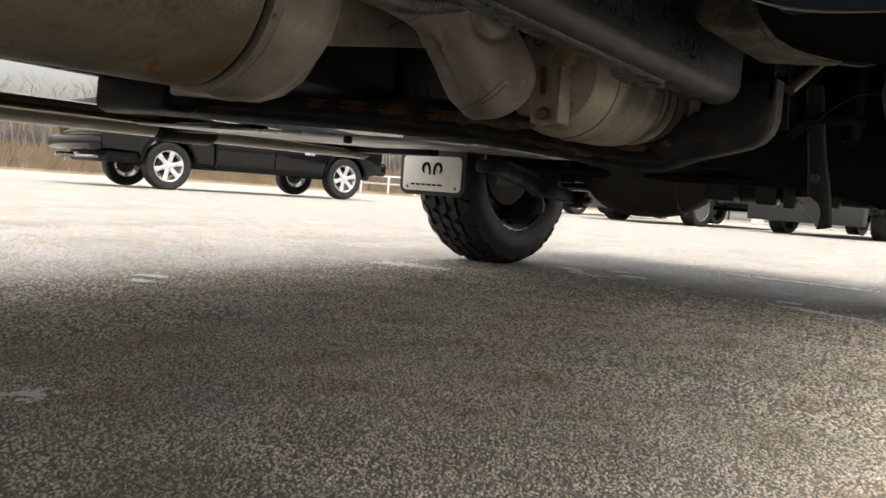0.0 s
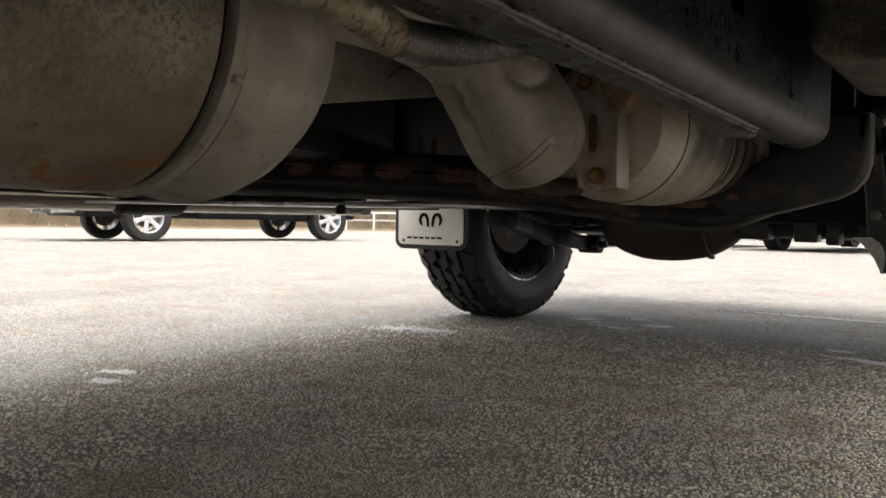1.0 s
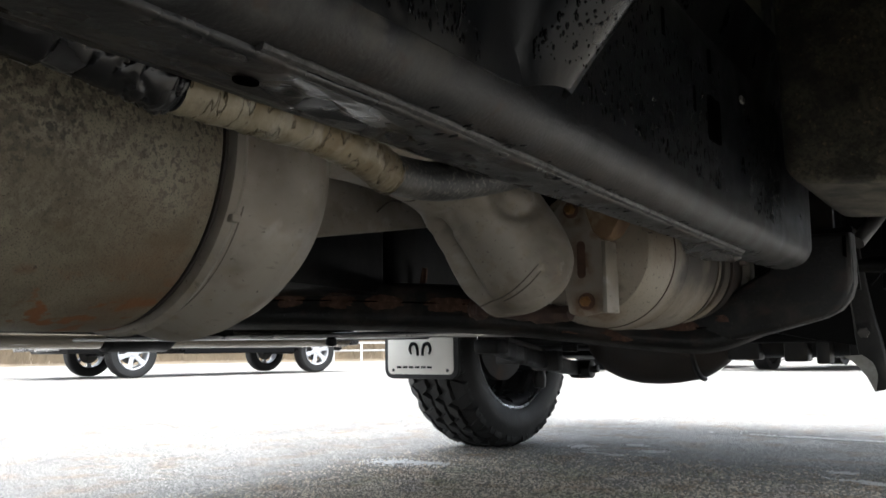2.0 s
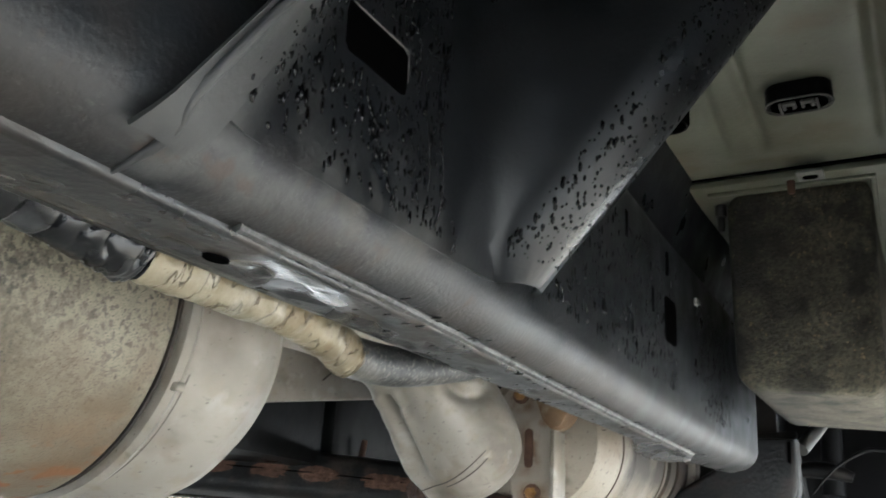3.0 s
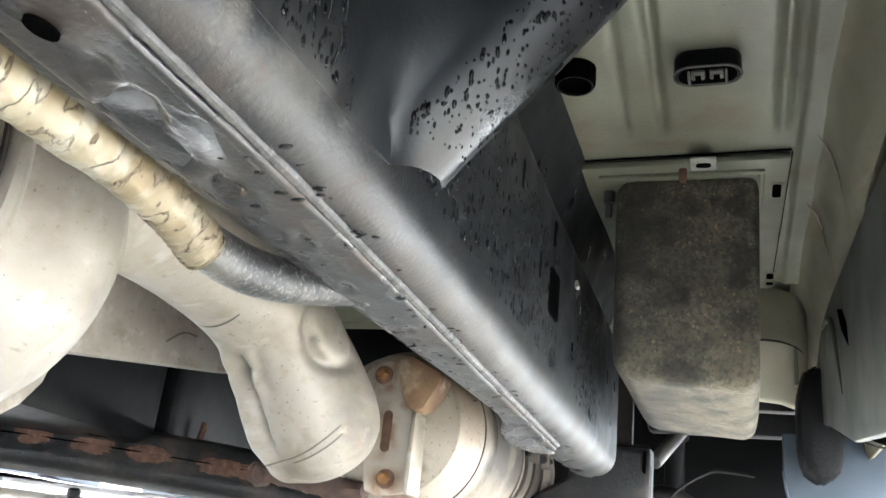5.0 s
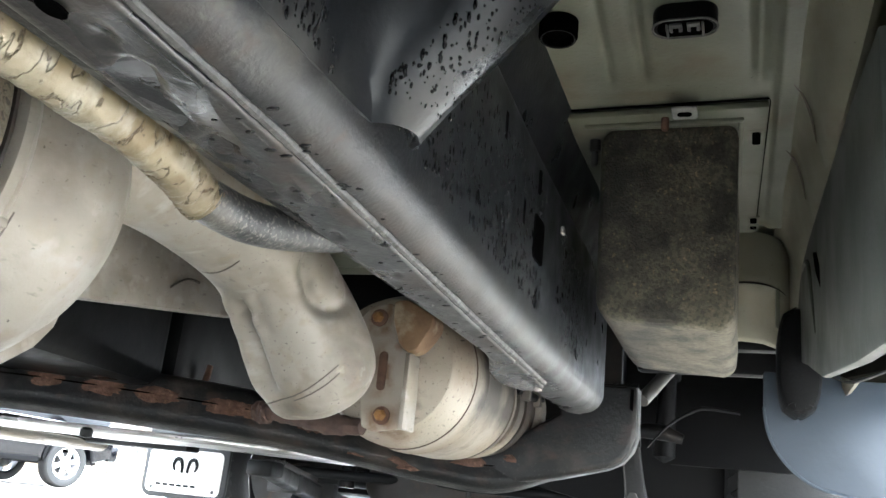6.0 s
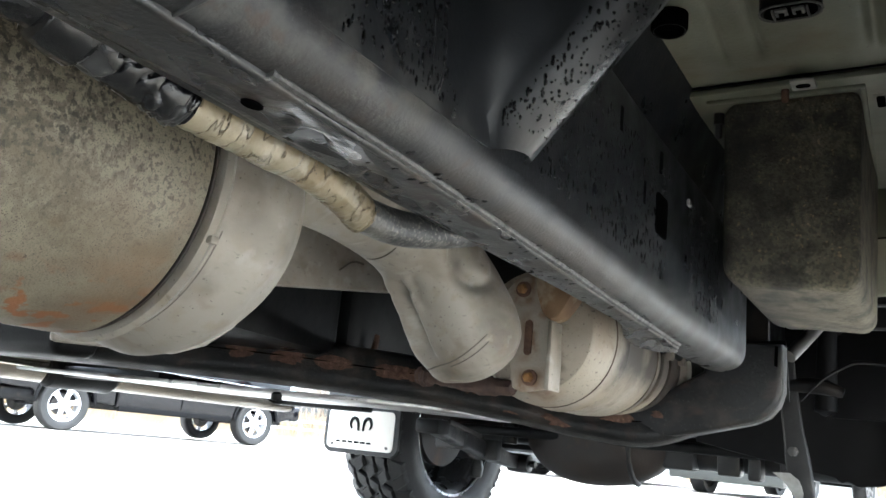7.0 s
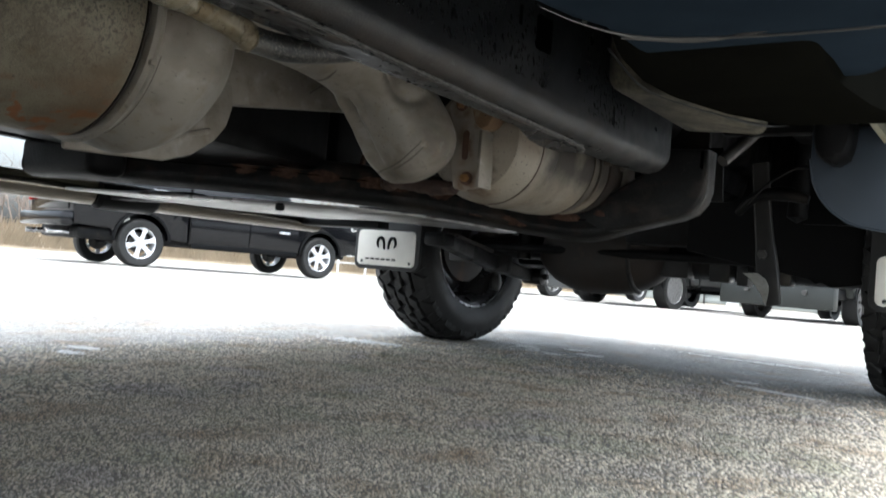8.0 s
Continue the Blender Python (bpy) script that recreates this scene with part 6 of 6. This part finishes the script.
# ---- parked vehicles ----
def pickup(name, label, paint, m, wheel_paint, spokes=6, r=0.40, wb=3.6, chrome=True, group="parked pickups", skirt=False):
    """A pickup along +Y with its rear axle at y = 0 and its right side towards +X."""
    ob = thing(name, label, "pickup truck", group)
    ob.matrix_world = m
    def arch(cy, rr, a0, a1, n=16):
        return [(cy + rr * math.cos(radians(a0 + (a1 - a0) * k / n)), r + 0.03 + rr * math.sin(radians(a0 + (a1 - a0) * k / n))) for k in range(n + 1)]
    low = 0.44
    rear = [(-1.12, 0.62), (-1.15, 0.98), (-1.15, 1.42), (0.82, 1.44), (0.82, low + 0.02), (0.52, low + 0.05), *arch(0, 0.47, 5, 175), (-0.52, 0.60)]
    cab = [(0.83, low), (0.83, 1.44), (0.86, 1.50), (0.98, 1.86), (1.15, 1.92), (2.10, 1.90), (2.35, 1.82), (2.95, 1.38), (4.15, 1.27), (4.42, 1.15), (4.5, 0.95), (4.48, 0.55), (4.15, 0.46), *arch(wb, 0.47, 5, 175), (wb - 0.52, low)]
    hw = 0.98
    part("bed", slab(rear, "X", -hw, hw, 0.03), paint, ob)
    part("cab", slab(cab, "X", -hw, hw, 0.03), paint, ob)
    for s in (-1, 1):
        x = s * (hw + 0.001)
        part("side_window", slab([(1.05, 1.45), (1.98, 1.43), (1.96, 1.80), (1.13, 1.83)], "X", x, x + s * 0.006), GLASS, ob)
        part("side_window", slab([(2.03, 1.43), (2.82, 1.40), (2.36, 1.73), (2.01, 1.80)], "X", x, x + s * 0.006), GLASS, ob)
        for y0, y1 in ((0.845, 1.995), (2.015, 3.05)):
            # door skin: bulged below, with a crease and a hollow under the window line
            rows = []
            for y in np.linspace(y0, y1, 7):
                rows.append([(s * (hw + d), float(y), z) for z, d in ((0.46, -0.01), (0.50, 0.014), (0.60, 0.028), (0.72, 0.036), (0.84, 0.035), (0.90, 0.028), (0.945, 0.034), (0.97, 0.040), (1.0, 0.034), (1.10, 0.020), (1.30, 0.012), (1.41, 0.004), (1.42, -0.01))])
            part("door", loft(rows, closed=False, cap=False), paint, ob, sharp=60)
        part("sill", slab([(0.88, low - 0.06), (3.05, low - 0.06), (3.05, low + 0.03), (0.88, low + 0.03)], "X", x - s * 0.06, x + s * 0.01, 0.004), PLASTIC, ob)
        part("door_gap", slab([(0.823, 0.52), (0.835, 0.52), (0.835, 1.44), (0.823, 1.44)], "X", x, x + s * 0.003), HOLE, ob)
        part("door_gap", slab([(2.0, 0.55), (2.01, 0.55), (2.01, 1.42), (2.0, 1.42)], "X", x, x + s * 0.003), HOLE, ob)
        part("badge", box((x + s * 0.030, 2.62, 0.79), (x + s * 0.042, 2.86, 0.83), 0.002), CHROME, ob)
        part("rear_light", box((s * hw - 0.03, -1.19, 1.0), (s * hw + 0.02, -1.10, 1.36), 0.02), RED, ob)
        part("headlight", box((s * hw - 0.25, 4.30, 0.98), (s * hw + 0.01, 4.46, 1.16), 0.03), CHROME, ob)
        for cy in (0, wb):
            pts = [(cy + q * math.cos(radians(a)), r + 0.03 + q * math.sin(radians(a))) for q, ang in ((0.50, range(-4, 185, 9)), (0.455, range(184, -5, -9))) for a in ang]
            part("arch_trim", slab(pts, "X", x, x + s * 0.02, 0.005), PLASTIC, ob)
    part("rear_bumper", box((-hw, -1.32, 0.58), (hw, -1.12, 0.80), 0.04), CHROME if chrome else paint, ob)
    if skirt:
        part("rear_skirt", box((-hw + 0.04, -1.30, 0.22), (hw - 0.04, -1.08, 0.60), 0.03), paint, ob)
    part("front_bumper", box((-hw, 4.42, 0.50), (hw, 4.62, 0.78), 0.05), CHROME if chrome else paint, ob)
    part("tailgate", box((-0.8, -1.165, 0.86), (0.8, -1.145, 1.40), 0.01), paint, ob)
    part("underside", box((-0.85, -1.0, 0.40), (0.85, 4.3, 0.60), 0.05), BLACK, ob)
    for cy in (0, wb):
        part("axle", sweep([(-0.9, cy, r, 0.05), (0.9, cy, r, 0.05)], n=12, steps=1), BLACK, ob)
    for dx in (-0.45, 0.5):
        part("tailpipe", sweep([(dx, -0.8, 0.50, 0.04), (dx, -1.36, 0.48, 0.045)], n=14, steps=1), STEEL_DARK if skirt else CHROME, ob)
    for sx in (-1, 1):
        for cy in (0, wb):
            w = new("wheel")
            w.parent = ob
            w.matrix_local = pose(sx * 0.86, cy, r, 0, 0, 0 if sx > 0 else 180)
            prof = [(0.255, -0.10), (0.30, -0.125), (0.37, -0.125), (r - 0.006, -0.10), (r, -0.06), (r, 0.06), (r - 0.006, 0.10), (0.37, 0.125), (0.30, 0.125), (0.255, 0.10), (0.24, 0.0)]
            part("tyre", lathe(prof, (0, 0, 0), "X", 56, cap=False), RUBBER, w)
            part("rim_barrel", lathe([(0.262, 0.10), (0.258, 0.112), (0.245, 0.10), (0.235, 0.02), (0.235, -0.09), (0.245, -0.10)], (0, 0, 0), "X", 48, cap=False), wheel_paint, w)
            part("brake_disc", lathe([(0.02, 0.0), (0.17, 0.0), (0.17, -0.02), (0.02, -0.02)], (0, 0, 0), "X", 32), STEEL_DARK, w)
            part("hub", lathe([(0.02, 0.105), (0.05, 0.10), (0.075, 0.08), (0.085, 0.04), (0.02, 0.03)], (0, 0, 0), "X", 28), wheel_paint, w)
            for k in range(spokes):
                a = 2 * math.pi * (k + 0.25) / spokes
                bm = bmesh.new()
                rings = []
                for q, wd, x0 in ((0.05, 0.042, 0.085), (0.15, 0.034, 0.095), (0.245, 0.052, 0.100)):
                    rings.append([(x0, q, -wd), (x0 + 0.008, q, -wd * 0.55), (x0 + 0.008, q, wd * 0.55), (x0, q, wd), (x0 - 0.03, q, wd * 0.8), (x0 - 0.03, q, -wd * 0.8)])
                loft(rings, bm=bm)
                bmesh.ops.transform(bm, matrix=Matrix.Rotation(a, 4, "X"), verts=bm.verts)
                part("spoke", bm, wheel_paint, w)
    return ob


def stand(x, y, heading):
    return pose(x, y, fall(x, y), 0, 0, heading)


# parked pickups, by the place of the rear wheel
GREY_PAINT = material("grey_paint", (0.05, 0.052, 0.052), (0.035, 0.037, 0.037), 0.4, 0, 3, 0.5)
OLIVE_PAINT = material("dull_olive_paint", (0.016, 0.018, 0.0155), (0.010, 0.0115, 0.010), 0.5, 0, 3, 0.5)
pickup("parked_pickup", "glossy black parked pickup with bright six-spoke alloy wheels", GLOSS_BLACK, stand(-12.86, 9.03, -12), ALLOY, chrome=False)
pickup("parked_pickup", "grey parked pickup with plain steel wheels and a low skirt", GREY_PAINT, stand(-5.97, 15.35, -12), STEEL, 14, r=0.36, chrome=False, skirt=True)
pickup("parked_pickup", "dull olive-grey parked pickup with dark wheels", OLIVE_PAINT, stand(-2.95, 15.83, -10), STEEL_DARK, 8, r=0.36, chrome=False, skirt=True)
pickup("parked_pickup", "dark parked pickup further along the row", GLOSS_BLACK, stand(-9.84, 18.18, -12), STEEL, 8, r=0.38, chrome=False)


# ---- edge of the lot: dry grass, brush, a low wall and boxes ----
def build_field():
    rng = random.Random(5)
    bm = bmesh.new()
    def bank(r, h):
        return [(r * math.cos(radians(a)), 2 + r * math.sin(radians(a)), h) for a in range(60, 201, 4)]
    rows = [bank(40, fall(-40, 2) - 0.05), bank(41, fall(-40, 2) + 0.12), bank(48, 0.35), bank(60, 0.9), bank(95, 1.2)]
    loft(rows, cap=False, closed=False, bm=bm)
    ob = part("grass_bank", bm, GRASS)
    tagged(ob, "low bank of dry straw-coloured grass", "grass", kind="structure")
    verts, faces = [], []
    for k in range(26000):
        a, r = radians(rng.uniform(92, 196)), 40.5 + 22 * rng.random() ** 1.7
        x, y = r * math.cos(a), 2 + r * math.sin(a)
        z = -0.15 + 0.55 * (r - 40) / 8 if r < 48 else 0.35 + 0.55 * (r - 48) / 12
        h, w, lean = rng.uniform(0.25, 0.85), rng.uniform(0.012, 0.03), rng.uniform(-0.25, 0.25)
        n = len(verts)
        verts += [(x - w, y - w, z - 0.05), (x + w, y + w, z - 0.05), (x + lean * h + w * 0.4, y + lean * h, z + h * 0.7), (x + lean * 1.8 * h, y + lean * h, z + h)]
        faces += [(n, n + 1, n + 2), (n, n + 2, n + 3)]
    me = bpy.data.meshes.new("dry_grass")
    me.from_pydata(verts, [], faces)
    me.materials.append(GRASS)
    tagged(new("dry_grass", me), "dry straw-coloured grass along the lot's edge", "grass", kind="stuff")


build_field()


def build_brush():
    rng = random.Random(9)
    verts, faces = [], []
    def stick(p, q, r0, r1):
        d = (q - p).normalized()
        s = d.orthogonal().normalized()
        t = d.cross(s)
        n = len(verts)
        for c, r in ((p, r0), (q, r1)):
            for k in range(3):
                a = 2.1 * k
                verts.append(tuple(c + r * (math.cos(a) * s + math.sin(a) * t)))
        for k in range(3):
            faces.append((n + k, n + (k + 1) % 3, n + 3 + (k + 1) % 3, n + 3 + k))
    def grow(p, d, length, r, level):
        q = p + d * length
        stick(p, q, r, r * 0.6)
        if level == 0:
            return
        for _ in range(rng.choice((2, 3, 3))):
            e = (d + Vector((rng.gauss(0, 0.4), rng.gauss(0, 0.4), rng.gauss(0.1, 0.25)))).normalized()
            grow(p + d * length * rng.uniform(0.5, 1), e, length * rng.uniform(0.5, 0.8), r * 0.5, level - 1)
    for k in range(620):
        a, r = radians(rng.uniform(96, 198)), rng.uniform(54, 90)
        p = Vector((r * math.cos(a), 2 + r * math.sin(a), 0.6))
        grow(p, Vector((rng.gauss(0, 0.12), rng.gauss(0, 0.12), 1)).normalized(), rng.uniform(1.2, 3.4), rng.uniform(0.03, 0.09), 4)
    me = bpy.data.meshes.new("brush")
    me.from_pydata(verts, [], faces)
    me.materials.append(BARK)
    tagged(new("brush", me), "grey-brown leafless winter brush and saplings", "brush", kind="stuff")


build_brush()


TRAILER = material("grey_green_siding", (0.30, 0.315, 0.295), (0.22, 0.235, 0.215), 0.6, 0, 2, 0.7)
CARTON = material("brown_carton", (0.30, 0.22, 0.15), None, 0.85, 0, 4, 0.6)


def build_lot_edge():
    wall = thing("storage_trailer", "long grey-green storage trailer with ribbed sides", "trailer")
    wall.matrix_world = stand(-8.3, 31.5, -8)
    part("body", box((-5, -0.1, 0.08), (6, 2.3, 2.4), 0.03), TRAILER, wall)
    for k in range(8):
        part("rib", box((-5, -0.13, 0.12 + 0.28 * k), (6, -0.1, 0.30 + 0.28 * k), 0.01), TRAILER, wall)
    for x in (-1.2, 1.0, 3.2):
        part("post", box((x, -0.16, 0.05), (x + 0.07, -0.13, 2.4), 0.01), STEEL_DARK, wall)
    for x, y, w, mat, label in ((-7.50, 28.1, 0.19, WHITE, "white patterned metal utility box on the asphalt"), (-7.02, 28.3, 0.16, CARTON, "brown carton beside the utility box")):
        ob = part("utility_box" if mat == WHITE else "carton", box((-w, -w, 0), (w, w, 0.52), 0.02), mat)
        ob.matrix_world = stand(x, y, 12)
        tagged(ob, label, "box")
    tr = thing("flat_trailer", "pale empty flat trailer on the grass edge", "trailer")
    tr.matrix_world = stand(-22.0, 26.0, 50)
    part("deck", box((-1.8, -0.5, 0.45), (1.8, 0.5, 0.52), 0.01), CONCRETE, tr)
    for x in (-1.7, -0.6, 0.5, 1.6):
        part("stake", box((x, -0.5, 0.1), (x + 0.08, -0.44, 0.8), 0.005), WHITE, tr)
    part("side_rail", box((-1.8, -0.52, 0.75), (1.8, -0.46, 0.82), 0.005), WHITE, tr)


build_lot_edge()


# ---- frost patches on the asphalt ----
def build_frost():
    rng = random.Random(3)
    for x, y, w, h, rz in ((-1.90, 2.50, 0.17, 0.10, 8), (-1.80, 2.53, 0.09, 0.05, 0), (-1.95, 1.42, 0.055, 0.035, 20), (-1.88, 1.33, 0.045, 0.028, 10), (-1.57, 3.20, 0.06, 0.06, 30), (-1.27, 3.17, 0.06, 0.05, 10), (-1.40, 3.32, 0.05, 0.04, 0), (-1.50, 3.12, 0.03, 0.03, 0), (-1.36, 3.02, 0.03, 0.03, 0),
                           (-0.50, 2.78, 0.17, 0.03, -20), (-0.83, 3.9, 0.45, 0.03, -5), (-0.99, 0.535, 0.05, 0.055, 20), (-1.45, 3.05, 0.05, 0.02, 0), (-0.62, 2.95, 0.05, 0.03, 0)):
        verts, faces = [], []
        for k in range(int(150 + 30000 * w * h)):
            a, q = rng.uniform(0, 6.283), abs(rng.gauss(0, 0.62))
            if q > 1.1:
                continue
            cx, cy, size = w * q * math.cos(a), h * q * math.sin(a), rng.uniform(0.002, 0.0065) * (1.5 - q) * (0.55 if y < 1 else 1.5 if y > 2.7 else 1.0)
            if noise.noise(Vector((cx * 45 + x * 7, cy * 70, y * 3))) < -0.08:
                continue
            n, m = len(verts), 6
            verts.append((cx, cy, rng.uniform(0.002, 0.0055)))
            for i in range(m):
                b = 6.283 * i / m
                u = size * rng.uniform(0.6, 1.5)
                verts.append((cx + u * math.cos(b) * 1.4, cy + u * math.sin(b), rng.uniform(0.0004, 0.002)))
            faces += [(n, n + 1 + i, n + 1 + (i + 1) % m) for i in range(m)]
        me = bpy.data.meshes.new("frost_patch")
        me.from_pydata(verts, [], faces)
        me.materials.append(FROST)
        ob = new("frost_patch", me)
        ob.matrix_world = pose(x, y, 0.001, 0, 0, rz)
        tagged(ob, "thin ragged white frost patch on the asphalt", "frost", "frost patches on the asphalt", "stuff")


build_frost()


# ---- loose-looking stone chips bound in the asphalt nearest the camera ----
def build_chips():
    rng = np.random.default_rng(12)
    def field(x0, x1, y0, y1, step):
        gx, gy = np.meshgrid(np.arange(x0, x1, step), np.arange(y0, y1, step))
        p = np.stack([gx.ravel(), gy.ravel()], 1)
        return np.c_[p + rng.uniform(-0.45, 0.45, p.shape) * step, np.full(len(p), step)]
    p = np.concatenate([field(-1.3, 0.4, 0.15, 1.25, 0.0046), field(-2.1, 0.4, 1.25, 2.1, 0.0066), field(-2.1, 0.4, 2.1, 3.1, 0.0090), field(-2.1, -1.3, 0.3, 1.25, 0.0080)])
    edge = np.minimum.reduce([(p[:, 0] + 2.1) / 0.4, (0.42 - p[:, 0]) / 0.06, (3.1 - p[:, 1]) / 0.9, np.ones(len(p))])
    p = p[rng.random(len(p)) < np.clip(edge, 0, 1) * 0.86]
    n = len(p)
    turn, size = rng.uniform(0, 6.283, n), p[:, 2] * rng.uniform(0.40, 0.74, n)
    flat, high = rng.uniform(0.5, 0.95, n), p[:, 2] * rng.uniform(0.08, 0.34, n)
    co = np.zeros((n, 8, 3))
    for k in range(8):
        a = turn + (k % 4) * 1.5708 + rng.uniform(-0.35, 0.35, n)
        q = size * rng.uniform(0.8, 1.25, n) * (1.0 if k < 4 else 0.62)
        u, v = q * np.cos(a), q * np.sin(a)
        c, d = np.cos(turn), np.sin(turn)
        w = (-u * d + v * c) * flat
        h = u * c + v * d
        co[:, k, 0], co[:, k, 1] = p[:, 0] + h * c - w * d, p[:, 1] + h * d + w * c
        co[:, k, 2] = -0.0006 if k < 4 else high * rng.uniform(0.75, 1.2, n)
    quad = np.array([(0, 1, 5, 4), (1, 2, 6, 5), (2, 3, 7, 6), (3, 0, 4, 7), (4, 5, 6, 7)])
    faces = (np.arange(n)[:, None, None] * 8 + quad[None]).reshape(-1, 4)
    me = bpy.data.meshes.new("stone_chips")
    me.vertices.add(n * 8)
    me.vertices.foreach_set("co", co.ravel())
    me.loops.add(len(faces) * 4)
    me.loops.foreach_set("vertex_index", faces.ravel().astype(np.int32))
    me.polygons.add(len(faces))
    me.polygons.foreach_set("loop_start", np.arange(0, len(faces) * 4, 4, dtype=np.int32))
    me.update(calc_edges=True)
    me.materials.append(CHIPS)
    tagged(new("stone_chips", me), "tan and grey stone chips bound in worn asphalt", "stone chips", kind="stuff")


build_chips()
